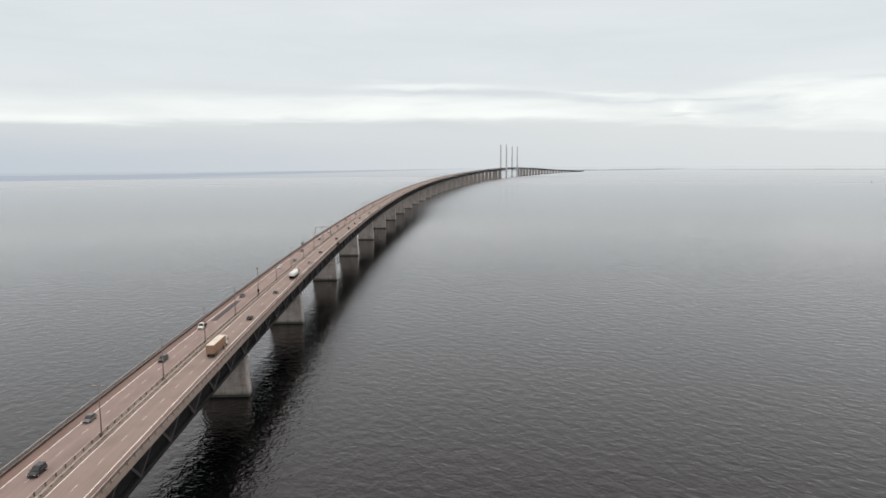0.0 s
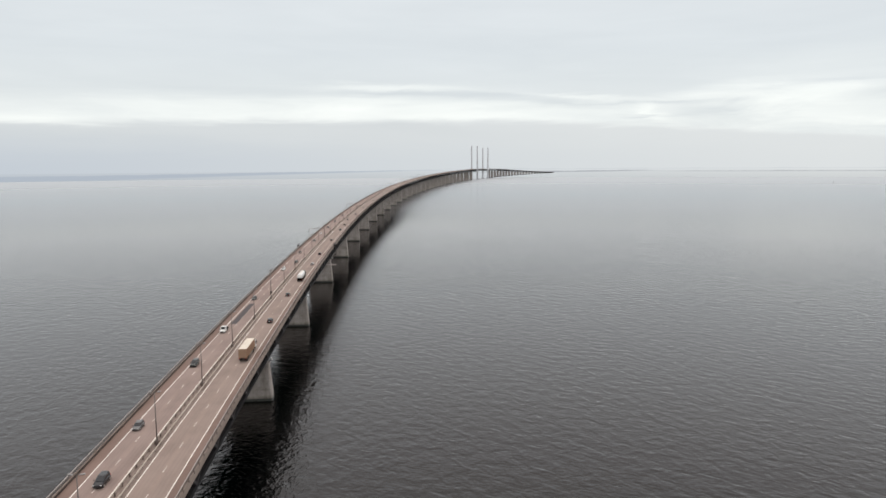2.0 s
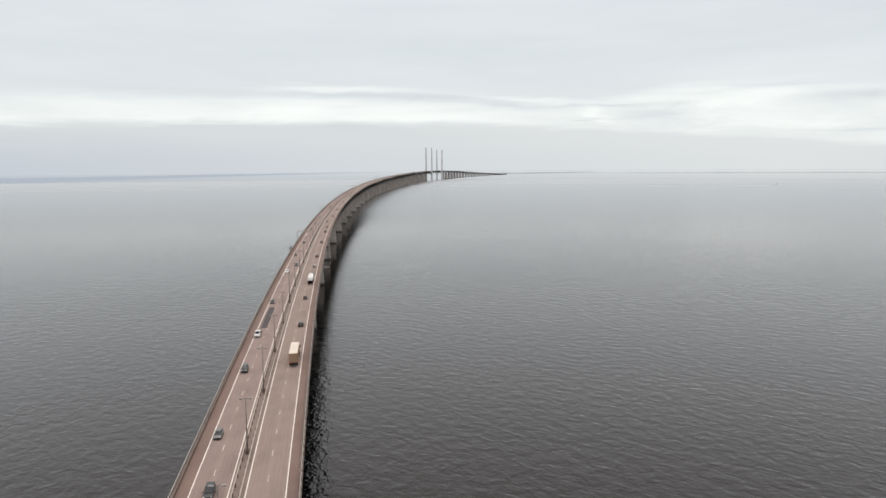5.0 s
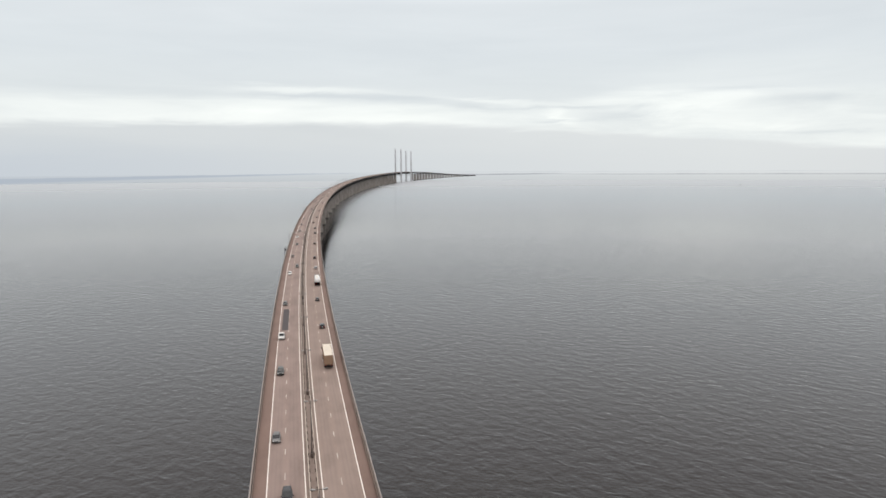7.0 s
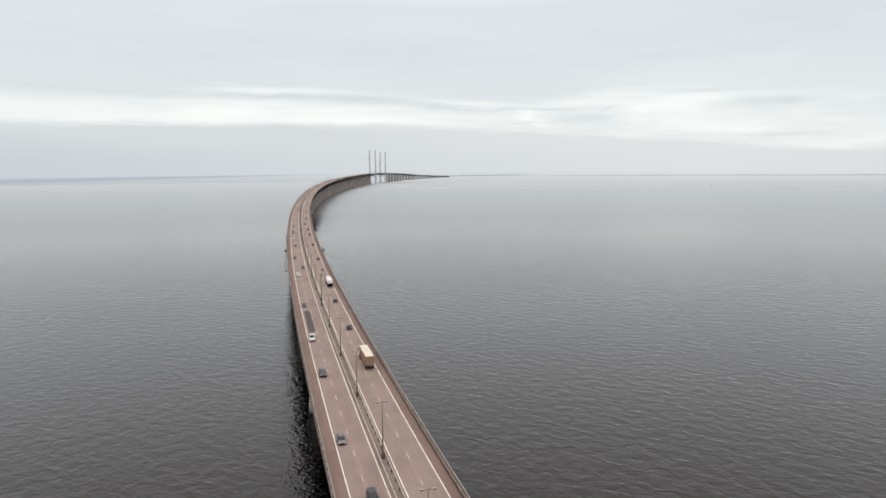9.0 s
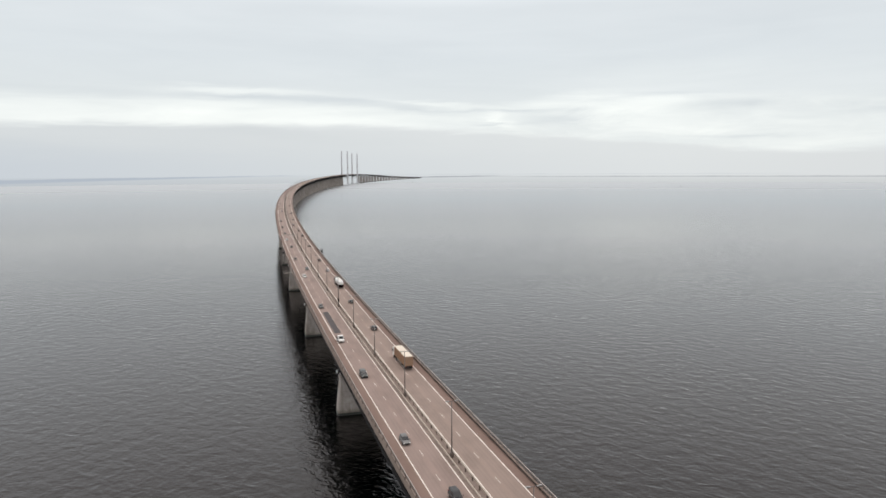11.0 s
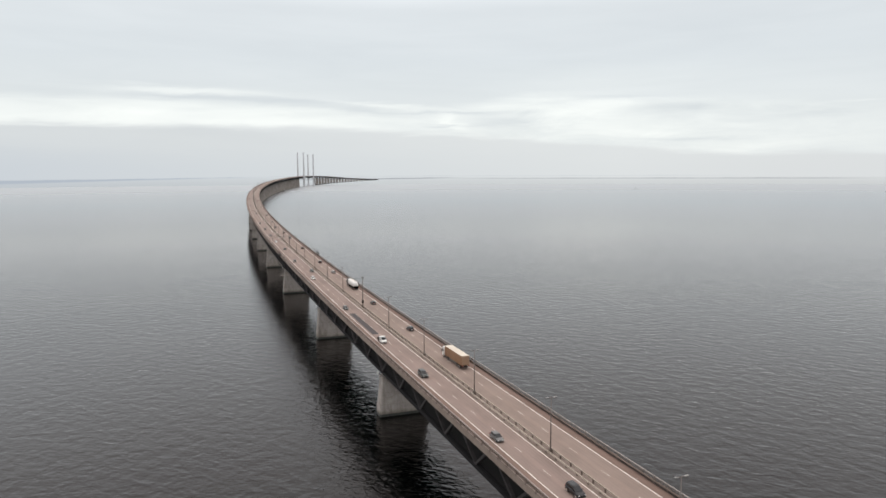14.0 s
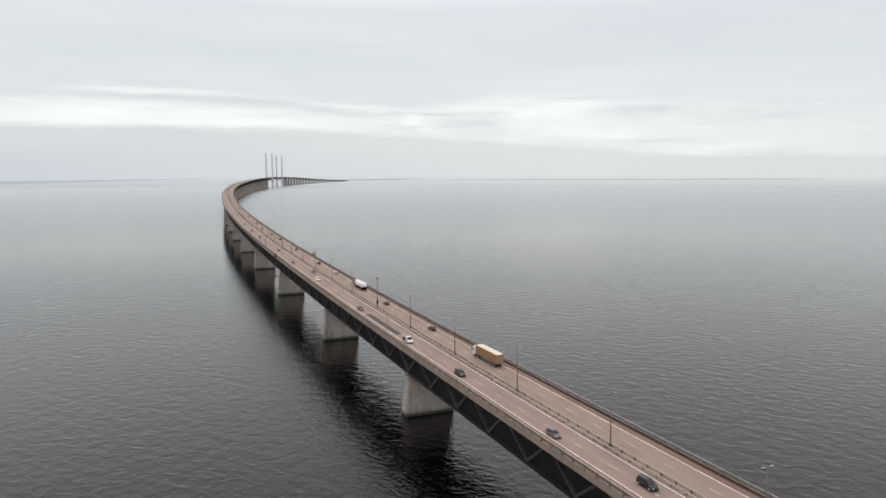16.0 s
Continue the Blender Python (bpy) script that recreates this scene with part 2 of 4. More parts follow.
def stained_concrete():
    """Board-cast concrete with pour lines, vertical rain streaks and a darker tide zone."""
    m = material("pier_concrete", (0.335, 0.305, 0.282), 0.85, spread=0.22, grain=0.9, patch=0.12, bump=0.02, stretch=(1, 1, 0.35))
    t = m.node_tree
    b = t.nodes["Principled BSDF"]
    base = b.inputs["Base Color"].links[0].from_socket
    place = node(t, "ShaderNodeNewGeometry").outputs["Position"]
    z = node(t, "ShaderNodeSeparateXYZ", {0: place}).outputs[2]
    streak = noise_at(t, node(t, "ShaderNodeMapping", {0: place, 3: (0.55, 0.55, 0.06)}).outputs[0], 1.0, 4.0, 0.6)
    blotch = noise_at(t, place, 0.28, 5.0, 0.65, 0.6)
    marks = blend(t, "MULTIPLY", 1.0, ramp(t, streak, [(0.36, (0.80, 0.78, 0.75)), (0.52, (1, 1, 1))]), ramp(t, blotch, [(0.36, (0.72, 0.70, 0.67)), (0.50, (0.96, 0.955, 0.95)), (0.66, (1.10, 1.10, 1.09))]))
    lines = ramp(t, calc(t, "FRACT", calc(t, "DIVIDE", z, 4.2)), [(0.0, (0.72, 0.71, 0.70)), (0.035, (1, 1, 1)), (0.97, (1, 1, 1)), (1.0, (0.72, 0.71, 0.70))])
    tide = ramp(t, calc(t, "DIVIDE", calc(t, "ADD", z, calc(t, "MULTIPLY", streak, 1.6)), 5.0, clamp=True), [(0.3, (0.50, 0.49, 0.44)), (0.62, (1, 1, 1))])
    mixed = blend(t, "MULTIPLY", 1.0, blend(t, "MULTIPLY", 0.8, blend(t, "MULTIPLY", 0.8, base, marks), lines), tide)
    t.links.new(mixed, b.inputs["Base Color"])
    return m


CONCRETE = stained_concrete()
PYLON = material("pylon_concrete", (0.62, 0.63, 0.65), 0.85, spread=0.1, grain=0.5, patch=0.05)
DAMP = material("damp_concrete", (0.030, 0.033, 0.028), 0.5, spread=0.3, grain=1.5, patch=0.4)
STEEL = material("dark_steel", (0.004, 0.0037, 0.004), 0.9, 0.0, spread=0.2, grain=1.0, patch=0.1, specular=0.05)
# Far darker than concrete: the shade inside the girder is put into this colour.
TRACK = material("shaded_track_concrete", (0.010, 0.009, 0.009), 0.9, spread=0.25, grain=0.8, patch=0.1)
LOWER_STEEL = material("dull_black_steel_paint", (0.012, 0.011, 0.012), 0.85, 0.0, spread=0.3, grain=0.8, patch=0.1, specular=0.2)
CHORD = material("grey_steel_paint", (0.048, 0.044, 0.044), 0.7, 0.0, spread=0.25, grain=0.8, patch=0.1, specular=0.2)
POST = material("rusty_steel", (0.125, 0.094, 0.079), 0.8, 0.0, spread=0.3, grain=2.0)
PARAPET = material("parapet_steel", (0.13, 0.102, 0.086), 0.65, 0.0, spread=0.2, grain=2.0)
SIDE_RAIL = material("rusty_side_rail", (0.17, 0.124, 0.10), 0.7, 0.0, spread=0.3, grain=1.0, patch=0.2)
RAIL = material("weathered_rail", (0.40, 0.34, 0.285), 0.6, 0.0, spread=0.14, grain=1.5, patch=0.12)
TOP_RAIL = material("pale_galvanised_rail", (0.33, 0.295, 0.27), 0.55, 0.0, spread=0.14, grain=1.5, patch=0.12)
GALVANISED = material("galvanised_steel", (0.42, 0.37, 0.33), 0.6, 0.1, spread=0.15, grain=3.0)
POLE = material("lamp_steel", (0.14, 0.12, 0.11), 0.5, 0.3, spread=0.2)
RUBBER = material("black_rubber", (0.018, 0.018, 0.019), 0.8, spread=0.2)
WHITE = material("white_paint", (0.74, 0.74, 0.72), 0.35, spread=0.08, grain=1.5, patch=0.6)
CREAM = material("cream_sheet", (0.60, 0.54, 0.45), 0.6, spread=0.12, grain=1.5, patch=0.5)
TAN_CLOTH = material("tan_curtain", (0.26, 0.145, 0.08), 0.6, spread=0.15, grain=1.0, patch=0.4, bump=0.01, stretch=(1, 1, 0.3))
TAN_DOOR = material("tan_door_paint", (0.29, 0.19, 0.125), 0.5, spread=0.12)
TAN_DARK = material("brown_webbing", (0.22, 0.12, 0.06), 0.7, spread=0.15)
DARK_PAINT = material("dark_green_grey_paint", (0.035, 0.042, 0.040), 0.3, 0.2, spread=0.15)
BLACK_PAINT = material("black_paint", (0.014, 0.014, 0.016), 0.25, 0.1, spread=0.15)
GREY_PAINT = material("grey_paint", (0.13, 0.13, 0.13), 0.35, 0.3, spread=0.12)
BROWN_PAINT = material("brown_paint", (0.085, 0.055, 0.045), 0.35, 0.2, spread=0.15)
SILVER = material("silver_paint", (0.45, 0.45, 0.45), 0.35, 0.5, spread=0.08)
GLASS_DARK = material("tinted_glass", (0.012, 0.014, 0.016), 0.08, spread=0.1)
LENS_CLEAR = material("clear_lens", (0.6, 0.6, 0.58), 0.1, spread=0.05)
LENS_RED = material("red_lens", (0.35, 0.02, 0.015), 0.2, spread=0.1)
LAMP = material("lamp_housing", (0.34, 0.33, 0.32), 0.4, 0.4, spread=0.1)


def water():
    """Dark sea water: a short swell with finer chop on it; far out the waves are too small to tell apart and blur what they mirror."""
    m = bpy.data.materials.new("sea_water")
    m.use_nodes = True
    t = m.node_tree
    t.nodes.clear()
    place = node(t, "ShaderNodeNewGeometry").outputs["Position"]
    out_there = node(t, "ShaderNodeVectorMath", {0: place}, operation="LENGTH").outputs["Value"]
    swell_at = node(t, "ShaderNodeMapping", {0: place, 2: (0, 0, radians(-56)), 3: (1.3, 1.0, 1.0)}, vector_type="TEXTURE").outputs[0]
    chop_at = node(t, "ShaderNodeMapping", {0: place, 2: (0, 0, radians(-40)), 3: (1.3, 1.0, 1.0)}, vector_type="TEXTURE").outputs[0]
    swell = noise_at(t, swell_at, 0.255, 1.5, 0.5, 0.5)
    chop = noise_at(t, chop_at, 0.85, 2.0, 0.55, 0.4)
    gusts = noise_at(t, place, 0.005, 3.0, 0.5)
    ripple = noise_at(t, chop_at, 1.7, 2.0, 0.5, 0.3)
    waves = calc(t, "ADD", calc(t, "MULTIPLY", swell, 0.70), calc(t, "MULTIPLY", chop, 0.25))
    rippled = calc(t, "ADD", calc(t, "ADD", calc(t, "MULTIPLY", swell, 0.50), calc(t, "MULTIPLY", chop, 0.34)), calc(t, "MULTIPLY", ripple, 0.09))
    ruffled = calc(t, "ADD", calc(t, "MULTIPLY", gusts, 0.5), 0.36)

    def wave_faces(strength, reach, waves):
        """The tilt of the waves, which flattens with the distance."""
        fade = calc(t, "DIVIDE", strength, calc(t, "ADD", 1.0, calc(t, "POWER", calc(t, "DIVIDE", out_there, reach), 2.0)))
        return node(t, "ShaderNodeBump", {"Strength": calc(t, "MULTIPLY", fade, ruffled), "Distance": 1.0, "Height": waves}).outputs[0]

    face = wave_faces(0.95, 400.0, rippled)
    rough = ramp(t, calc(t, "DIVIDE", out_there, 4000.0, clamp=True), [(0.0, (0.045, 0.045, 0.045)), (0.19, (0.05, 0.05, 0.05)), (0.26, (0.10, 0.10, 0.10)), (0.35, (0.20, 0.20, 0.20)), (1.0, (0.30, 0.30, 0.30))])
    # hue of the mirrored sky put in as colour: warm near, bluish far
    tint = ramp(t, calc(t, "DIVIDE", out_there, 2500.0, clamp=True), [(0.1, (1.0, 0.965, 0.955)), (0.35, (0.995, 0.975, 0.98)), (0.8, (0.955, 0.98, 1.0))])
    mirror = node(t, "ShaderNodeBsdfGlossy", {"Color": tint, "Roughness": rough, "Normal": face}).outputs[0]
    depth = node(t, "ShaderNodeBsdfDiffuse", {"Color": (0.0005, 0.0008, 0.0008, 1)}).outputs[0]
    part_mirrored = node(t, "ShaderNodeFresnel", {"IOR": 1.40, "Normal": wave_faces(0.92, 1000.0, waves)}).outputs[0]
    # mirrored light is dimmed by distance, near and far, to fit the camera's view
    mirror_share = ramp(t, calc(t, "DIVIDE", out_there, 5000.0, clamp=True), [(0.03, (0.87, 0.87, 0.87)), (0.08, (1, 1, 1)), (0.13, (1, 1, 1)), (0.18, (0.97, 0.97, 0.97)), (0.25, (0.87, 0.87, 0.87)), (0.34, (0.80, 0.80, 0.80)), (0.5, (0.74, 0.74, 0.74)), (0.7, (0.70, 0.70, 0.70)), (1.0, (0.675, 0.675, 0.675))])
    mixed = node(t, "ShaderNodeMixShader", {0: calc(t, "MULTIPLY", part_mirrored, mirror_share), 1: depth, 2: mirror}).outputs[0]
    t.links.new(mixed, node(t, "ShaderNodeOutputMaterial").inputs[0])
    return m


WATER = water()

# ---- the line of the bridge, metres along it from below the camera ----
STEP = 10.0
STATIONS = np.arange(-500.0, 8400.0, STEP)


def bend(q):
    """Curvature to the right, per kilometre."""
    near = np.clip(q, -0.5, 4.6)
    near = 0.10639 - 0.03117 * near + 0.006212 * near ** 2 - 0.000423 * near ** 3
    return np.where(q > 4.8, 0.055, near)


def level(s):
    """The road's height: a long even climb, rounded over the high bridge, and a steeper way down."""
    q = np.asarray(s) / 1000
    climb = 23.276 + 10.849 * q - 0.249 * q ** 2 - 0.032 * q ** 3
    top = 62.3 - np.where(q > 4.54, 7.5, 5.82) * (q - 4.54) ** 2
    down = np.maximum(49.0 - 20.0 * (q - 5.87), 9.0)
    return np.where(q > 5.87, down, np.where(q > 3.9, top, climb))


heading = np.concatenate([[0], np.cumsum((bend(STATIONS[1:] / 1000) + bend(STATIONS[:-1] / 1000)) / 2 * STEP / 1000)])
heading -= np.interp(0, STATIONS, heading)
mid = (heading[1:] + heading[:-1]) / 2
line_x = np.concatenate([[0], np.cumsum(np.sin(mid) * STEP)])
line_y = np.concatenate([[0], np.cumsum(np.cos(mid) * STEP)])
line_x -= np.interp(0, STATIONS, line_x)
line_y -= np.interp(0, STATIONS, line_y)

CENTRE, NEAR, REACH = (-12.0, 0.0, 84.0), 4300.0, 620.0


def far(x, y, z):
    """Beyond 4.3 km everything is drawn in towards a ring at 4.92 km, at the same bearing and height above the horizon."""
    dx, dy, dz = x - CENTRE[0], y - CENTRE[1], z - CENTRE[2]
    r = math.hypot(dx, dy)
    if r <= NEAR:
        return (x, y, z)
    k = (NEAR + REACH * (1 - math.exp(-(r - NEAR) / REACH))) / r
    return (CENTRE[0] + dx * k, CENTRE[1] + dy * k, CENTRE[2] + dz * k)


def turn_at(s):
    return float(np.interp(s, STATIONS, heading))


def on(s, d, h, sea=False):
    """A point s metres along the bridge, d to the right of its middle, h above the road (or above the sea)."""
    a = turn_at(s)
    z = h if sea else float(level(s)) + h
    return far(float(np.interp(s, STATIONS, line_x)) + d * math.cos(a), float(np.interp(s, STATIONS, line_y)) - d * math.sin(a), z)


def stand(s, d=0.0, h=0.0, turn=0.0):
    """The pose of a thing that stands on the road, its y axis along the bridge."""
    return pose(*on(s, d, h), 0, 0, -math.degrees(turn_at(s)) + turn)


# ---- mesh tools ----


def part(name, bm, mat, parent=None, label="", smooth=False):
    mesh = bpy.data.meshes.new(name)
    bm.to_mesh(mesh)
    bm.free()
    for m in mat if isinstance(mat, (list, tuple)) else [mat]:
        mesh.materials.append(m)
    if smooth:
        for p in mesh.polygons:
            p.use_smooth = True
    ob = new(name, mesh)
    ob.parent = parent
    return tagged(ob, label)


def share(ob, m, parent):
    """Another piece on the same mesh."""
    o = new(ob.name.split(".")[0], ob.data)
    o.parent = parent
    o.matrix_basis = m
    return o


def box(bm, lo, hi, m=None, bevel=0.0):
    made = bmesh.ops.create_cube(bm, size=1.0)["verts"]
    for v in made:
        v.co = Vector([(a + b) / 2 + c * (b - a) for a, b, c in zip(lo, hi, v.co)])
    if bevel:
        edges = list({e for v in made for e in v.link_edges})
        made = bmesh.ops.bevel(bm, geom=edges, offset=bevel, segments=2, affect="EDGES")["verts"]
    if m is not None:
        bmesh.ops.transform(bm, matrix=m, verts=list(set(made)))
    return bm


def beam(bm, p, q, w, h, up=(0, 0, 1)):
    """A rectangular bar from p to q."""
    p, q, up = Vector(p), Vector(q), Vector(up)
    along = (q - p).normalized()
    side = along.cross(up).normalized() * (w / 2)
    rise = side.cross(along).normalized() * (h / 2)
    a = [bm.verts.new(p + i * side + j * rise) for i, j in ((-1, -1), (1, -1), (1, 1), (-1, 1))]
    b = [bm.verts.new(q + i * side + j * rise) for i, j in ((-1, -1), (1, -1), (1, 1), (-1, 1))]
    for k in range(4):
        bm.faces.new((a[k], a[(k + 1) % 4], b[(k + 1) % 4], b[k]))
    bm.faces.new(a[::-1])
    bm.faces.new(b)
    return bm


def tube(bm, p, q, r1, r2, n=10):
    p, q = Vector(p), Vector(q)
    turn = (q - p).to_track_quat("Z", "Y").to_matrix().to_4x4()
    made = bmesh.ops.create_cone(bm, cap_ends=True, segments=n, radius1=r1, radius2=r2, depth=(q - p).length)["verts"]
    bmesh.ops.transform(bm, matrix=Matrix.Translation((p + q) / 2) @ turn, verts=made)
    return bm


def loft(profile, start, end, step=10.0, closed=True):
    """A cross-section of (d, h) drawn along the bridge."""
    bm = bmesh.new()
    n = max(1, math.ceil((end - start) / step))
    last = None
    for i in range(n + 1):
        s = start + (end - start) * i / n
        row = [bm.verts.new(on(s, d, h)) for d, h in profile]
        if last:
            for k in range(len(row) if closed else len(row) - 1):
                j = (k + 1) % len(row)
                bm.faces.new((last[k], last[j], row[j], row[k]))
        elif closed:
            bm.faces.new(row)
        last = row
    if closed:
        bm.faces.new(last[::-1])
    bmesh.ops.recalc_face_normals(bm, faces=bm.faces)
    return bm


def strip(d0, d1, h, start, end, step=10.0):
    """A thin layer on the road, with its UVs in metres across and along."""
    bm = bmesh.new()
    uv = bm.loops.layers.uv.new("road")
    n = max(1, math.ceil((end - start) / step))
    last = None
    for i in range(n + 1):
        s = start + (end - start) * i / n
        row = [(bm.verts.new(on(s, d, h)), (d, s)) for d in (d0, d1)]
        if last:
            ring = (last[0], last[1], row[1], row[0])
            f = bm.faces.new([v for v, _ in ring])
            for loop, (_, at) in zip(f.loops, ring):
                loop[uv].uv = at
        last = row
    return bm


# ---- sea ----


def sea_sheet():
    bm = bmesh.new()
    rings = [0, 450, 4960]
    n = 180
    last = None
    for r in rings:
        row = [bm.verts.new((CENTRE[0] + r * math.cos(2 * math.pi * k / n), CENTRE[1] + r * math.sin(2 * math.pi * k / n), 0.0)) for k in range(n if r else 1)]
        if last:
            for k in range(n):
                j = (k + 1) % n
                if len(last) == 1:
                    bm.faces.new((last[0], row[k], row[j]))
                else:
                    bm.faces.new((last[k], row[k], row[j], last[j]))
        last = row
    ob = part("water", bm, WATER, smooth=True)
    return tagged(ob, "dark grey rippled open sea under an overcast sky", "sea", kind="structure")


sea_sheet()

# ---- bridge ----
START, END = -428.0, 8100.0
PYLONS = (4294.0, 4784.0)
bridge = tagged(new("bridge"), "long curved two-level bridge of concrete and dark steel", "bridge")

deck = part("deck", loft([(-11.75, -1.25), (-11.75, 0.42), (-11.48, 0.42), (-11.36, 0.0), (11.36, 0.0), (11.48, 0.42), (11.75, 0.42), (11.75, -1.25), (8.4, -1.75), (-8.4, -1.75)], START, END), EDGE, bridge, "pale concrete deck slab with raised kerbs")
part("carriageway", strip(-11.0, -0.0, 0.02, START, END), ASPHALT, deck, "worn pinkish grey asphalt")
part("carriageway", strip(0.0, 11.0, 0.02, START, END), ASPHALT_TAN, deck, "worn tan grey asphalt")
part("shoulder", strip(-11.35, -8.75, 0.035, START, END), SHOULDER, deck, "reddish brown asphalt hard shoulder")
part("shoulder", strip(9.1, 11.35, 0.035, START, END), SHOULDER, deck, "reddish brown asphalt hard shoulder")
for d0, d1 in ((-11.36, -11.12), (11.12, 11.36)):
    part("gutter", strip(d0, d1, 0.043, START, 4300), GUTTER, deck, "dark rusty brown gutter")
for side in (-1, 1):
    part("kerb_face", loft([(side * 11.34, 0.04), (side * 11.455, 0.43), (side * 11.50, 0.43), (side * 11.4, 0.04)], START, 4300), KERB_GRIME_SHADE, deck, "inner face of the kerb, dark with dirt and shade in its colour")
part("median_strip", strip(-1.3, 1.4, 0.035, START, END), MEDIAN, deck, "dirty median strip")
for d in (-8.66, -1.55, 1.62, 9.0):
    part("edge_line", strip(d - 0.095, d + 0.095, 0.05, START, 4300), PAINT, deck, "worn white edge line")

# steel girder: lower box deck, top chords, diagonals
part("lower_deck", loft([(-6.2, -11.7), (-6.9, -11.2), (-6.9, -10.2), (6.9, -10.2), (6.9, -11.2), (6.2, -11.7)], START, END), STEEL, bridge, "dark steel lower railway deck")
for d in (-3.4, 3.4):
    part("track_bed", loft([(d - 3.1, -10.2), (d - 3.1, -10.0), (d + 3.1, -10.0), (d + 3.1, -10.2)], START, 3000), TRACK, bridge, "concrete railway track bed, near black with the girder's shade in its colour")
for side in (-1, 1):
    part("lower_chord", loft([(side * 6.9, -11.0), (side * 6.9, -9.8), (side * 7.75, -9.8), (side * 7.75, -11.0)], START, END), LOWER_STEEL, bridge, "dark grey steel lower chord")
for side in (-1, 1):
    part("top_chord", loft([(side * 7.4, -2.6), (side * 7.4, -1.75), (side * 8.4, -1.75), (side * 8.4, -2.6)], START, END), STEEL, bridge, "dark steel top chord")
PANEL = 20.0


def diagonal(bm, s, side, forward):
    """One bar of the truss, from a node on the lower chord up to the top chord."""
    return beam(bm, on(s, side * 7.35, -10.0), on(s + forward * PANEL / 2, side * 7.9, -2.2), 0.7, 0.8, (math.cos(turn_at(s)), -math.sin(turn_at(s)), 0))


rest = bmesh.new()
for k in range(int((END - START) / PANEL)):
    s = START + PANEL * (k + 0.5) - 1.2
    for side in (-1, 1):
        for forward in (-1, 1):
            if 60 < s < 1500:
                part("diagonal", diagonal(bmesh.new(), s, side, forward), CHORD, bridge)
            else:
                diagonal(rest, s, side, forward)
tagged(part("distant_truss", rest, CHORD, bridge, "dark steel truss bars"), kind="stuff")


def pier(s):
    """A wall pier, slightly tapered, with chamfered ends and a damp foot."""
    top = float(level(s)) - 11.7
    a = -turn_at(s)

    def ring(bm, z, half, thick, cut):
        pts = [(-half, -thick + cut), (-half + cut, -thick), (half - cut, -thick), (half, -thick + cut), (half, thick - cut), (half - cut, thick), (-half + cut, thick), (-half, thick - cut)]
        x0, y0, _ = on(s, 0, 0)
        row = []
        for d, along in pts:
            x, y = on(s, d, 0, True)[:2]
            p = far(float(np.interp(s, STATIONS, line_x)) + d * math.cos(-a) + along * math.sin(-a), float(np.interp(s, STATIONS, line_y)) - d * math.sin(-a) + along * math.cos(-a), z)
            row.append(bm.verts.new(p))
        return row

    def stack(levels):
        bm = bmesh.new()
        rows = [ring(bm, *lv) for lv in levels]
        for r0, r1 in zip(rows, rows[1:]):
            for k in range(8):
                bm.faces.new((r0[k], r0[(k + 1) % 8], r1[(k + 1) % 8], r1[k]))
        bm.faces.new(rows[0][::-1])
        bm.faces.new(rows[-1])
        return bm

    ob = part("pier", stack([(0.9, 8.95, 2.5, 0.45), (2.4, 8.9, 2.45, 0.45), (top - 1.6, 7.9, 2.0, 0.4), (top - 1.6, 8.05, 2.2, 0.4), (top - 0.3, 8.05, 2.2, 0.4)]), CONCRETE, bridge, "pale grey concrete wall pier")
    part("pier_foot", stack([(-4.0, 9.05, 2.6, 0.45), (0.9, 8.98, 2.53, 0.45)]), DAMP, ob, "dark damp concrete at the waterline")
    for d in (-5.6, 5.6):
        bm = bmesh.new()
        box(bm, (-0.9, -0.9, top - 0.35), (0.9, 0.9, top + 0.25), pose(*on(s, d, 0, True)[:2], 0, 0, 0, math.degrees(a)) if s < 4000 else pose(*on(s, d, 0, True)[:2], 0))
        part("bearing", bm, STEEL, ob)
    return ob


PIERS = [-238.0, -118.0, 2.0, 122.0, 242.0, 362.3, 504.6] + [504.6 + 141.5 * k for k in range(1, 25)] + [3993.0, 4134.0] + [4944.0, 5085.0] + [5085.0 + 140.0 * k for k in range(1, 21)]
for s in PIERS:
    pier(s)


def pylon_leg(s, d):
    bm = bmesh.new()
    rows = []
    for z, half, thick in ((-5, 9.0, 9.0), (4, 9.0, 9.0), (4.1, 4.8, 6.2), (60, 4.4, 5.6), (140, 3.6, 4.6), (203, 2.7, 3.7)):
        rows.append([bm.verts.new(far(*(Vector(on(s, d + i * half, z, True)) + Vector((math.sin(turn_at(s)), math.cos(turn_at(s)), 0)) * j * thick))) for i, j in ((-1, -1), (1, -1), (1, 1), (-1, 1))])
    for r0, r1 in zip(rows, rows[1:]):
        for k in range(4):
            bm.faces.new((r0[k], r0[(k + 1) % 4], r1[(k + 1) % 4], r1[k]))
    bm.faces.new(rows[-1])
    return bm


for s in PYLONS:
    for d in (-17.4, 17.4):
        part("pylon_leg", pylon_leg(s, d), PYLON, bridge, "tall tapering grey concrete pylon leg")
    part("cross_beam", beam(bmesh.new(), on(s, -17.4, -14.0), on(s, 17.4, -14.0), 7.0, 5.0), PYLON, bridge)


# ---- road markings, rails and parapets ----
DASH = part("lane_dash", box(bmesh.new(), (-0.07, -1.5, 0.0), (0.07, 1.5, 0.012)), WORN_PAINT, deck, "worn white lane dash")
DASH.matrix_basis = stand(155.3, -5.35, 0.035)
far_paint = bmesh.new()
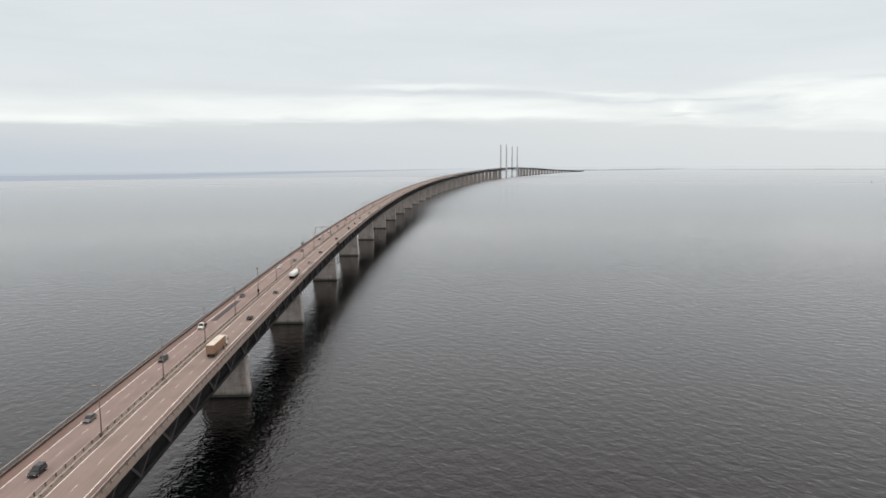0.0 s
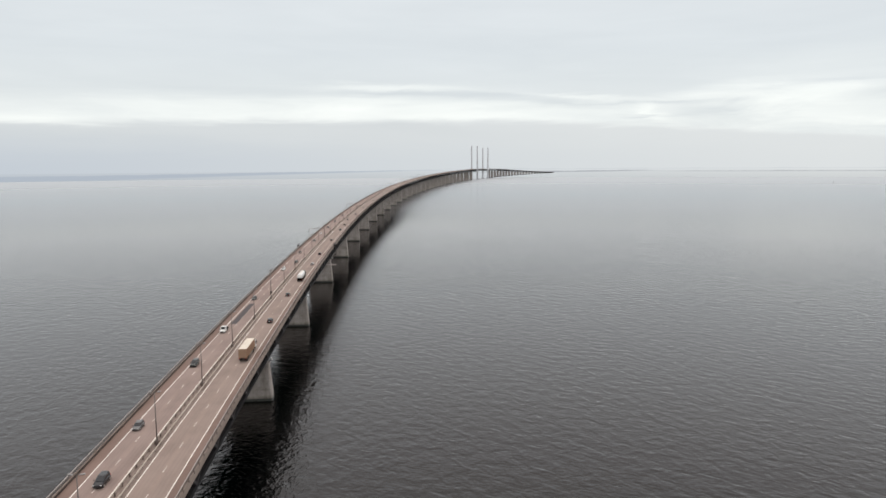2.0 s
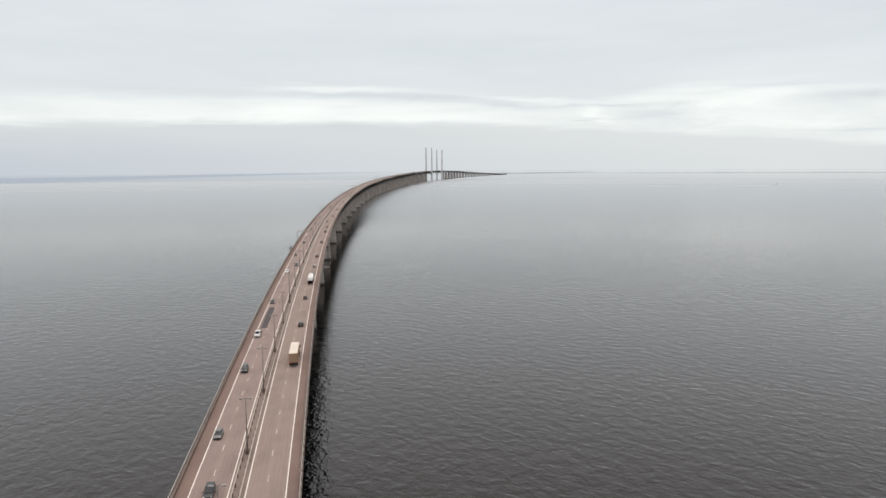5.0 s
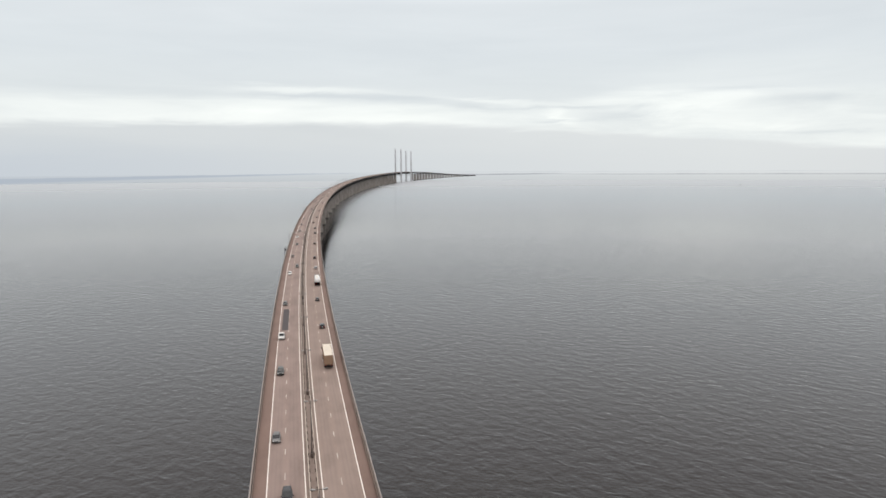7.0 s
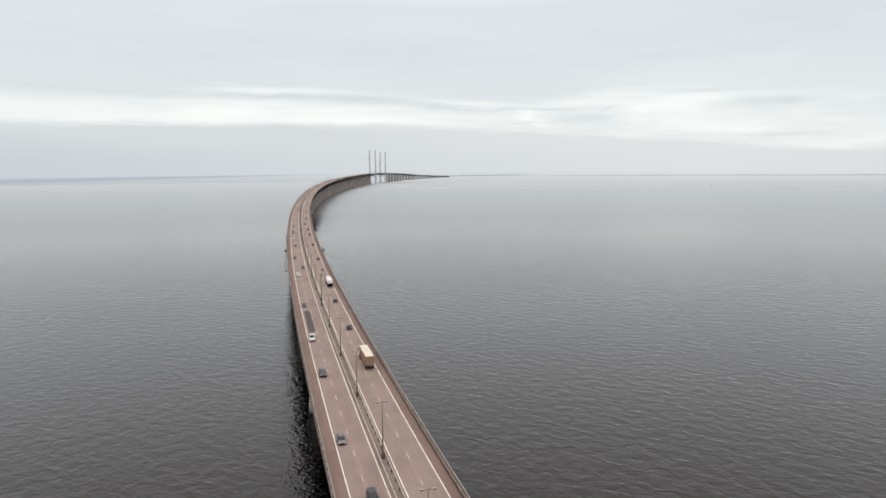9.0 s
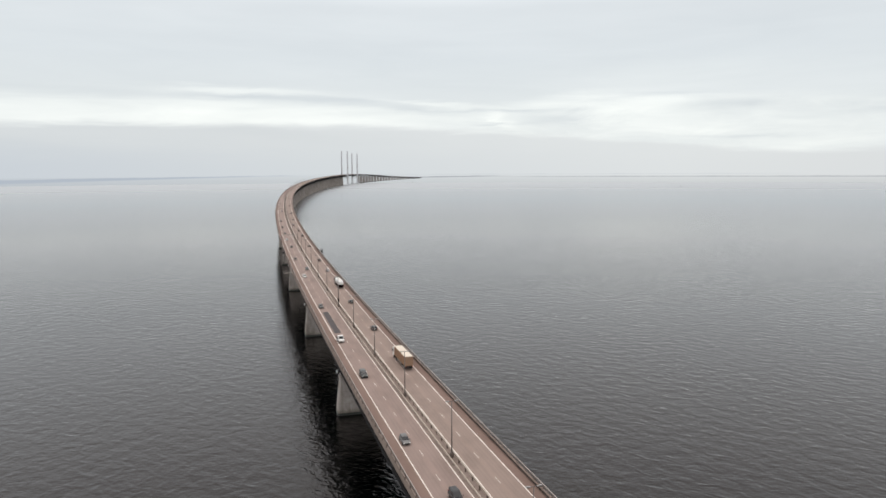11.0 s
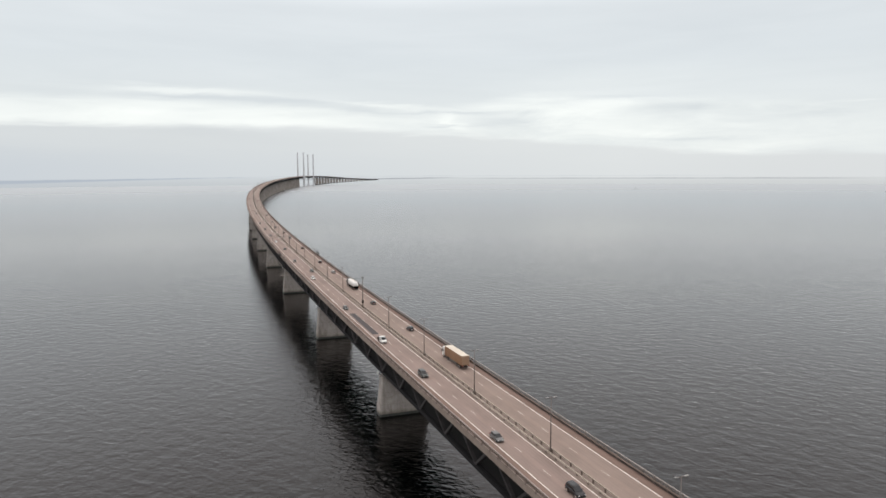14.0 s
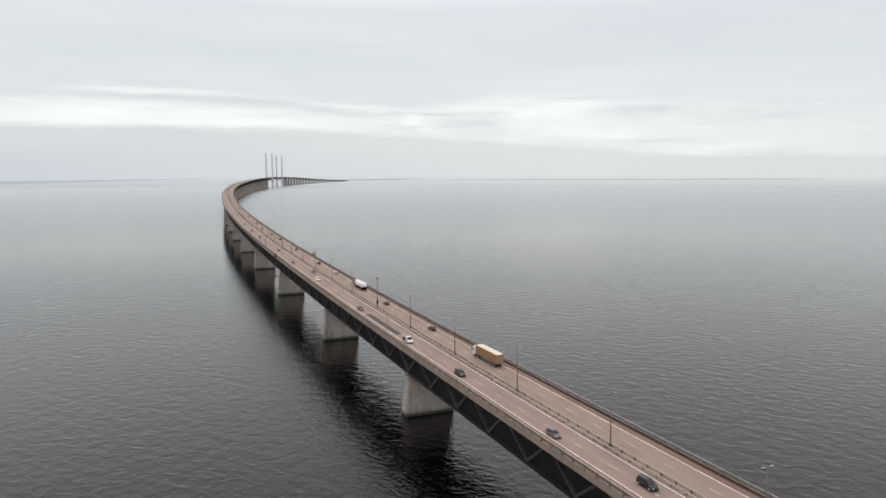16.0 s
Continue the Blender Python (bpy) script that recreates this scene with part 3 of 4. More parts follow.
for first, d in ((107.3, -5.35), (102.8, 5.3)):
    for k in range(-8, 170):
        s = first + 12.0 * k
        if (k, d) == (4, -5.35):
            continue
        if 90 < s < 1400:
            share(DASH, stand(s, d, 0.035), deck)
        else:
            box(far_paint, (-0.07, -1.5, 0.0), (0.07, 1.5, 0.012), stand(s, d, 0.035))
tagged(part("distant_paint", far_paint, WORN_PAINT, deck), kind="stuff")
part("asphalt_patch", strip(-7.75, -5.45, 0.045, 252.6, 290.0, 5.0), PATCH, deck, "long dark repair patch in the asphalt")


def joint(s):
    part("expansion_joint", strip(-11.2, 11.2, 0.056, s - 0.22, s + 0.22, 0.44), STEEL, deck, "dark steel expansion joint")


for s in (576.0, 2060.0):
    joint(s)


def rail_profile(d, face, low, high):
    """A corrugated guard rail seen from its end."""
    m = (low + high) / 2
    return [(d, low), (d + face * 0.10, low + 0.06), (d + face * 0.03, m), (d + face * 0.10, high - 0.06), (d, high), (d - face * 0.05, high), (d - face * 0.05, low)]


def row_of_posts(rail, d, start, end, near, gap, size, height, mat, label, base=0.03):
    """Posts under one rail: the near ones single, the far ones joined."""
    first = part("post", box(bmesh.new(), (-size[0] / 2, -size[1] / 2, 0), (size[0] / 2, size[1] / 2, height)), mat, rail, label)
    joined = bmesh.new()
    first.matrix_basis = stand(near[0], d, base)
    s = start
    while s < end:
        if near[0] < s < near[1]:
            share(first, stand(s, d, base), rail)
        elif s != near[0]:
            box(joined, (-size[0] / 2, -size[1] / 2, 0), (size[0] / 2, size[1] / 2, height), stand(s, d, base))
        s += gap
    tagged(part("distant_post", joined, mat, rail), kind="stuff")


for d in (-0.75, 0.75):
    face = 1 if d > 0 else -1
    rail = part("median_rail", loft(rail_profile(d, face, 0.48, 0.80), START, 3800), RAIL, bridge, "weathered galvanised median guard rail")
    # Flat strip added so that the rail catches light from above and reads pale.
    part("added_top_strip", loft([(d - 0.08, 0.80), (d - 0.08, 0.84), (d + 0.08, 0.84), (d + 0.08, 0.80)], START, 3800), RAIL, rail, "flat weathered strip added on the rail to catch the sky's light")
    row_of_posts(rail, d - face * 0.2, -100, 1300, (102.6, 330.6), 4.0, (0.18, 0.32), 0.79, POST, "dark rusty steel post")
for d in (-11.24, 11.24):
    face = -1 if d > 0 else 1
    rail = part("side_rail", loft(rail_profile(d, face, 0.52, 0.76), START, 3800), SIDE_RAIL, bridge, "dull rust-stained side guard rail")
    row_of_posts(rail, d - face * 0.1, -100, 1000, (101.5, 321.5), 4.0, (0.10, 0.22), 0.66, POST, "dark rusty steel post")
for side in (-1, 1):
    d = side * 11.58
    fence = part("parapet", loft([(d - 0.07, 1.34), (d - 0.07, 1.46), (d + 0.07, 1.46), (d + 0.07, 1.34)], START, 5000), TOP_RAIL, bridge, "open steel parapet with a pale galvanised top rail")
    for z in (0.66, 1.0):
        part("rail", loft([(d - 0.03, z), (d - 0.03, z + 0.12), (d + 0.03, z + 0.12), (d + 0.03, z)], START, 5000), PARAPET, fence, "tan-grey steel parapet rail")
    row_of_posts(fence, d + side * 0.08, -100, 1000, (102.0, 502.0), 4.0, (0.12, 0.22), 0.94, POST, "dark rusty steel post", base=0.41)
    row_of_posts(fence, side * 11.79, -100, 1000, (101.5, 401.5), 4.0, (0.08, 0.30), 0.5, POST, "dark bracket on the fascia", base=0.1)


# ---- lamps on the median ----


def street_lamp():
    lamp = tagged(new("street_lamp"), "slim dark street lamp with twin arms on the median", "street lamp", "lamps along the median")
    part("plinth", box(bmesh.new(), (-0.3, -0.42, 0.03), (0.3, 0.42, 0.95), bevel=0.05), POST, lamp, "dark rusty mounting box")
    part("pole", tube(bmesh.new(), (0, 0, 0.9), (0, 0, 12.0), 0.15, 0.085, 10), POLE, lamp, smooth=True)
    part("flange", tube(bmesh.new(), (0, 0, 0.95), (0, 0, 1.2), 0.26, 0.22, 10), POLE, lamp)
    part("cross_arm", tube(bmesh.new(), (-0.7, 0, 12.05), (0.7, 0, 12.05), 0.055, 0.055, 8), POLE, lamp)
    for side in (-1, 1):
        bm = bmesh.new()
        box(bm, (-0.42, -0.17, -0.07), (0.42, 0.17, 0.09), pose(side * 0.95, 0, 12.08, 0, -side * 6, 0), bevel=0.04)
        head = part("lamp_head", bm, LAMP, lamp, "pale metal lamp housing")
        part("lens", box(bmesh.new(), (side * 0.95 - 0.3, -0.12, 11.93), (side * 0.95 + 0.3, 0.12, 11.99)), GLASS_DARK, head)
    return lamp


lamp = street_lamp()
lamp.matrix_basis = stand(99.4, 0.1)
for k in range(1, 58):
    if k == 5:
        continue  # a traffic mast stands here
    copy_thing(lamp, stand(99.4 + 39.9 * k, 0.1))


def traffic_mast(s):
    """The heavier pole among the lamps."""
    mast = tagged(new("traffic_mast"), "thick dark steel traffic mast with a small cabinet on the median", "mast")
    part("plinth", box(bmesh.new(), (-0.4, -0.7, 0.03), (0.4, 0.7, 1.0), bevel=0.05), POST, mast)
    part("pole", tube(bmesh.new(), (0, 0, 1.0), (0, 0, 13.2), 0.20, 0.14, 12), POLE, mast, smooth=True)
    part("cabinet", box(bmesh.new(), (-0.3, -0.28, 2.2), (0.3, 0.34, 3.6), bevel=0.04), STEEL, mast)
    part("sensor", box(bmesh.new(), (-0.5, -0.2, 12.9), (0.5, 0.25, 13.35), bevel=0.05), POLE, mast)
    mast.matrix_basis = stand(s, 0.1)
    return mast


traffic_mast(298.9)


def sign_gantry(s, d0, d1, height=7.2):
    g = tagged(new("sign_gantry"), "grey steel gantry spanning one carriageway of the bridge", "gantry", "gantries over the road")
    for d in (d0, d1):
        part("leg", box(bmesh.new(), (d - 0.16, -0.2, 0.0), (d + 0.16, 0.2, height), bevel=0.03), POLE, g)
    bm = bmesh.new()
    for z in (height - 0.1, height + 0.75):
        for y in (-0.3, 0.3):
            beam(bm, (d0 - 0.2, y, z), (d1 + 0.2, y, z), 0.12, 0.12)
    n = 8
    for k in range(n):
        x0, x1 = d0 + (d1 - d0) * k / n, d0 + (d1 - d0) * (k + 1) / n
        for y in (-0.3, 0.3):
            beam(bm, (x0, y, height - 0.1), (x1, y, height + 0.75), 0.07, 0.07)
    part("crossbar", bm, GALVANISED, g, "grey lattice crossbar")
    for k in range(2):
        x = d0 + (d1 - d0) * (0.36 + 0.32 * k)
        sign = part("lane_sign", box(bmesh.new(), (x - 0.35, -0.56, height - 0.05), (x + 0.35, -0.36, height + 0.62), bevel=0.03), LAMP, g, "small grey lane signal seen from behind")
        part("sign_hood", box(bmesh.new(), (x - 0.4, -0.75, height + 0.63), (x + 0.4, -0.36, height + 0.68)), LAMP, sign)
    g.matrix_basis = stand(s)
    return g


sign_gantry(538.0, -11.95, -0.1)
sign_gantry(850.0, -11.95, -0.1)


def inspection_gantry(s):
    """A travelling platform slung under the girder from both edges of the deck."""
    g = tagged(new("inspection_gantry"), "dark steel inspection gantry slung under the bridge girder", "gantry")
    for side in (-1, 1):
        bm = bmesh.new()
        for y in (-1.0, 1.0):
            for x in (12.1, 13.3):
                beam(bm, (side * x, y, -13.2), (side * x, y, 2.3), 0.16, 0.16, (0, 1, 0))
        for z in (-13.1, -9.5, -6, -2.5, 0.6, 2.3):
            beam(bm, (side * 12.1, -1.0, z), (side * 12.1, 1.0, z), 0.12, 0.12)
            beam(bm, (side * 13.3, -1.0, z), (side * 13.3, 1.0, z), 0.12, 0.12)
            beam(bm, (side * 12.1, 1.0, z), (side * 13.3, 1.0, z), 0.12, 0.12)
            beam(bm, (side * 12.1, -1.0, z), (side * 13.3, -1.0, z), 0.12, 0.12)
        tower = part("tower", bm, CHORD, g, "dark lattice side tower")
        part("cabin", box(bmesh.new(), (side * 12.7 - 0.62, -1.1, 0.1), (side * 12.7 + 0.5, 0.9, 1.3), bevel=0.05), CHORD, tower, "dark cabin beside the parapet")
        part("hanger", box(bmesh.new(), (min(side * 11.2, side * 12.2), -0.3, -2.0), (max(side * 11.2, side * 12.2), 0.3, -1.6)), STEEL, g)
    part("platform", box(bmesh.new(), (-13.4, -1.2, -13.5), (13.4, 1.2, -13.2)), GALVANISED, g, "pale grating platform")
    for y in (-1.2, 1.2):
        bm = bmesh.new()
        for z in (-12.1, -12.65):
            beam(bm, (-13.4, y, z), (13.4, y, z), 0.08, 0.08)
        for k in range(15):
            x = -13.4 + 26.8 * k / 14
            beam(bm, (x, y, -13.3), (x, y, -12.1), 0.06, 0.06, (0, 1, 0))
        part("guard", bm, GALVANISED, g)
    g.matrix_basis = stand(486.0)
    return g


inspection_gantry(486.0)


def pier_lantern(s, side):
    p = tagged(new("navigation_lamp"), "small white navigation lamp on a bracket over the pier top", "lamp", "lamps on the piers")
    part("bracket", beam(bmesh.new(), (0, 0, -0.5), (side * 0.9, 0, 0.1), 0.12, 0.12), STEEL, p)
    body = part("housing", tube(bmesh.new(), (side * 0.9, 0, -0.1), (side * 0.9, 0, 0.75), 0.34, 0.28, 12), WHITE, p, "white round lamp housing", smooth=True)
    part("cap", tube(bmesh.new(), (side * 0.9, 0, 0.75), (side * 0.9, 0, 0.95), 0.36, 0.1, 12), WHITE, body)
    p.matrix_basis = stand(s, side * 7.9, -11.2)


for s in (242.0, 362.3, 504.6):
    for side in (-1, 1):
        pier_lantern(s, side)


def sea_mark(x, y):
    b = tagged(new("sea_mark"), "small dark post buoy floating on the sea", "buoy")
    part("float", tube(bmesh.new(), (0, 0, -0.6), (0, 0, 1.2), 1.6, 1.2, 14), STEEL, b, smooth=True)
    part("mast", tube(bmesh.new(), (0, 0, 1.2), (0, 0, 6.5), 0.7, 0.4, 8), STEEL, b)
    part("topmark", tube(bmesh.new(), (0, 0, 6.5), (0, 0, 8.5), 0.9, 0.1, 8), STEEL, b)
    b.matrix_basis = pose(x, y, 0)


sea_mark(2011.0, 2746.0)

# ---- vehicles ----


def octagon(bm, y, w, z0, z1, cut):
    c, cz = min(cut, w * 0.6), min(cut, (z1 - z0) * 0.45)
    return [bm.verts.new((x, y, z)) for x, z in ((-w + c, z0), (w - c, z0), (w, z0 + cz), (w, z1 - cz), (w - c, z1), (-w + c, z1), (-w, z1 - cz), (-w, z0 + cz))]


def hull(stations, cut=0.12):
    """A rounded body drawn through (y, half width, bottom, top)."""
    bm = bmesh.new()
    rows = [octagon(bm, *st, cut) for st in stations]
    for a, b in zip(rows, rows[1:]):
        for k in range(8):
            bm.faces.new((a[k], a[(k + 1) % 8], b[(k + 1) % 8], b[k]))
    bm.faces.new(rows[0][::-1])
    bm.faces.new(rows[-1])
    bmesh.ops.recalc_face_normals(bm, faces=bm.faces)
    return bm


def wheel(vehicle, x, y, r, w):
    tyre = part("wheel", tube(bmesh.new(), (x - w / 2, y, r), (x + w / 2, y, r), r, r, 16), RUBBER, vehicle, "black tyre")
    side = 1 if x > 0 else -1
    part("rim", tube(bmesh.new(), (x + side * (w / 2 - 0.02), y, r), (x + side * (w / 2 + 0.015), y, r), r * 0.62, r * 0.55, 12), GALVANISED, tyre)


def lights(vehicle, w, front, back, zf, zb, size=0.16):
    for side in (-1, 1):
        part("headlight", box(bmesh.new(), (side * (w - 0.26) - size, front - 0.06, zf - 0.08), (side * (w - 0.26) + size, front + 0.035, zf + 0.08), bevel=0.02), LENS_CLEAR, vehicle, "clear headlight")
        part("tail_light", box(bmesh.new(), (side * (w - 0.2) - 0.12, back - 0.035, zb - 0.13), (side * (w - 0.2) + 0.12, back + 0.06, zb + 0.13), bevel=0.02), LENS_RED, vehicle, "red tail light")


def car(paint, label, kind="hatch"):
    """A car that drives towards +y, standing on z = 0."""
    c = tagged(new("car"), label, "car", "traffic on the bridge")
    tall = {"hatch": 1.47, "estate": 1.50, "suv": 1.74}[kind]
    w, half = {"hatch": (0.89, 2.15), "estate": (0.91, 2.38), "suv": (0.95, 2.35)}[kind]
    belt = tall * 0.62
    nose, tail = half, -half
    part("body", hull([(tail, w * 0.80, 0.42, belt - 0.16), (tail + 0.12, w * 0.95, 0.28, belt - 0.02), (tail + 0.8, w, 0.22, belt + 0.02), (0.3, w, 0.2, belt + 0.01),
                       (nose - 1.25, w, 0.22, belt - 0.04), (nose - 0.5, w * 0.97, 0.24, belt - 0.16), (nose - 0.1, w * 0.88, 0.28, belt - 0.30), (nose, w * 0.74, 0.38, belt - 0.40)], 0.14), paint, c, smooth=False)
    back_top = {"hatch": tail + 0.55, "estate": tail + 0.35, "suv": tail + 0.3}[kind]
    glass = part("glasshouse", hull([(tail + 0.12, w * 0.80, belt - 0.05, belt + 0.06), (back_top, w * 0.80, belt - 0.05, tall - 0.06), (-0.2, w * 0.82, belt - 0.05, tall - 0.02), (0.35, w * 0.80, belt - 0.05, tall - 0.07),
                                   (nose - 1.15, w * 0.82, belt - 0.08, belt + 0.02)], 0.16), GLASS_DARK, c, "dark tinted windows")
    part("roof", hull([(back_top - 0.02, w * 0.70, tall - 0.10, tall - 0.02), (-0.2, w * 0.73, tall - 0.08, tall + 0.015), (0.32, w * 0.70, tall - 0.12, tall - 0.035)], 0.03), paint, glass)
    for side in (-1, 1):
        for y in (-0.25, back_top + 0.25):
            part("pillar", beam(bmesh.new(), (side * w * 0.86, y - 0.05, belt), (side * w * 0.74, y, tall - 0.05), 0.1, 0.05, (1, 0, 0)), paint, glass)
        part("mirror", box(bmesh.new(), (side * (w + 0.1) - 0.1, 0.72, belt - 0.02), (side * (w + 0.1) + 0.1, 0.9, belt + 0.14), bevel=0.03), paint, c)
        for y in (nose - 0.85, tail + 0.8):
            wheel(c, side * (w - 0.1), y, 0.33 if kind != "suv" else 0.37, 0.22)
    lights(c, w, nose - 0.03, tail + 0.02, belt - 0.34, belt - 0.18)
    part("grille", box(bmesh.new(), (-0.45, nose - 0.04, 0.36), (0.45, nose + 0.02, 0.52), bevel=0.01), RUBBER, c)
    part("number_plate", box(bmesh.new(), (-0.26, tail - 0.03, 0.62), (0.26, tail + 0.02, 0.73)), WHITE, c)
    return c


def van(paint, label, flatbed=False):
    v = tagged(new("van"), label, "van", "traffic on the bridge")
    w, nose, tail, tall = 1.0, 2.7, -2.7, 2.15
    part("body", hull([(nose - 3.0 if flatbed else tail, w * 0.96, 0.3, 1.15), (nose - 1.4, w, 0.3, 1.2), (nose - 0.9, w * 0.98, 0.3, 1.12), (nose - 0.15, w * 0.9, 0.34, 0.98), (nose, w * 0.8, 0.42, 0.85)], 0.12), paint, v)
    back = nose - 3.0 if flatbed else tail + 0.05
    cabin = part("cabin", hull([(back, w * 0.92, 1.05, tall - 0.05), (nose - 2.2, w * 0.92, 1.05, tall), (nose - 1.75, w * 0.9, 1.05, tall - 0.04), (nose - 0.75, w * 0.92, 1.02, 1.14)], 0.14), paint, v)
    part("windscreen", beam(bmesh.new(), (0, nose - 0.85, 1.22), (0, nose - 1.62, tall - 0.12), 1.55, 0.05, (0, 1, 0)), GLASS_DARK, cabin)
    for side in (-1, 1):
        part("side_window", box(bmesh.new(), (side * 0.935 - 0.02, nose - 2.35, 1.3), (side * 0.935 + 0.02, nose - 1.5, tall - 0.28), bevel=0.01), GLASS_DARK, cabin)
        part("mirror", box(bmesh.new(), (side * 1.15 - 0.1, nose - 1.2, 1.2), (side * 1.15 + 0.1, nose - 1.05, 1.55), bevel=0.03), RUBBER, v)
        for y in (nose - 0.95, tail + 1.1):
            wheel(v, side * (w - 0.12), y, 0.36, 0.24)
    if flatbed:
        bed = part("load_bed", box(bmesh.new(), (-w, tail, 0.72), (w, nose - 3.05, 0.85)), RUBBER, v, "dark load bed")
        for side in (-1, 1):
            part("bed_side", box(bmesh.new(), (side * w - 0.03, tail, 0.85), (side * w + 0.03, nose - 3.05, 1.25)), STEEL, bed)
        part("tailboard", box(bmesh.new(), (-w, tail - 0.03, 0.85), (w, tail + 0.03, 1.25)), STEEL, bed)
        part("load", box(bmesh.new(), (-0.7, tail + 0.3, 0.86), (0.7, nose - 3.4, 1.5), bevel=0.08), GREY_PAINT, bed, "grey covered load")
    lights(v, w, nose - 0.02, tail + 0.02, 0.78, 0.95 if not flatbed else 0.7)
    part("grille", box(bmesh.new(), (-0.5, nose - 0.05, 0.5), (0.5, nose + 0.02, 0.66), bevel=0.01), RUBBER, v)
    return v


def tractor(t, paint, y0):
    """Cab of a lorry, its nose at y0."""
    cab = part("cab", hull([(y0 - 2.2, 1.22, 0.95, 3.45), (y0 - 1.2, 1.24, 0.6, 3.6), (y0 - 0.3, 1.24, 0.5, 3.1), (y0 - 0.08, 1.2, 0.5, 2.3), (y0, 1.14, 0.55, 1.5)], 0.14), paint, t, "lorry cab")
    part("windscreen", beam(bmesh.new(), (0, y0 - 0.06, 1.75), (0, y0 - 0.24, 2.75), 2.1, 0.06, (0, 1, 0)), GLASS_DARK, cab)
    for side in (-1, 1):
        part("side_window", box(bmesh.new(), (side * 1.235 - 0.02, y0 - 1.35, 1.85), (side * 1.235 + 0.02, y0 - 0.5, 2.6), bevel=0.01), GLASS_DARK, cab)
        part("mirror", box(bmesh.new(), (side * 1.42 - 0.1, y0 - 0.3, 1.8), (side * 1.42 + 0.1, y0 - 0.16, 2.6), bevel=0.03), RUBBER, cab)
        part("headlight", box(bmesh.new(), (side * 0.9 - 0.2, y0 - 0.08, 0.68), (side * 0.9 + 0.2, y0 + 0.03, 0.88), bevel=0.02), LENS_CLEAR, cab)
    part("chassis", box(bmesh.new(), (-0.45, y0 - 6.0, 0.75), (0.45, y0 - 0.6, 1.05)), RUBBER, t)
    part("fuel_tank", box(bmesh.new(), (0.55, y0 - 4.0, 0.45), (1.18, y0 - 2.9, 0.95), bevel=0.1), GALVANISED, t)
    for side in (-1, 1):
        for y in (y0 - 1.4, y0 - 5.0):
            wheel(t, side * 1.05, y, 0.5, 0.32 if y > y0 - 3 else 0.55)


def box_lorry(label):
    t = tagged(new("lorry"), label, "lorry", "traffic on the bridge")
    y0 = 8.2
    tractor(t, WHITE, y0)
    trailer = part("trailer_box", box(bmesh.new(), (-1.27, -8.2, 1.15), (1.27, y0 - 2.6, 3.98), bevel=0.05), TAN_CLOTH, t, "tan curtain-sided trailer")
    part("roof_sheet", box(bmesh.new(), (-1.25, -8.18, 3.97), (1.25, y0 - 2.62, 4.03), bevel=0.02), CREAM, trailer, "cream roof sheet")
    for side in (-1, 1):
        for k in range(15):
            y = -8.0 + k * 0.95
            part("curtain_strap", box(bmesh.new(), (side * 1.275 - 0.015, y - 0.03, 1.12), (side * 1.275 + 0.015, y + 0.03, 3.9)), TAN_DARK, trailer)
        part("side_skirt", box(bmesh.new(), (side * 1.2 - 0.02, -4.2, 0.55), (side * 1.2 + 0.02, 2.2, 1.1)), GREY_PAINT, trailer)
        for k in range(3):
            wheel(t, side * 1.03, -6.6 + 1.31 * k, 0.5, 0.4)
        part("tail_light", box(bmesh.new(), (side * 1.0 - 0.18, -8.26, 0.95), (side * 1.0 + 0.18, -8.2, 1.1)), LENS_RED, trailer)
        part("door", box(bmesh.new(), (min(side * 0.02, side * 1.22), -8.24, 1.25), (max(side * 0.02, side * 1.22), -8.2, 3.9), bevel=0.01), TAN_DOOR, trailer, "pale brown rear door")
    part("bumper", box(bmesh.new(), (-1.2, -8.25, 0.55), (1.2, -8.1, 0.72)), RUBBER, trailer)
    return t


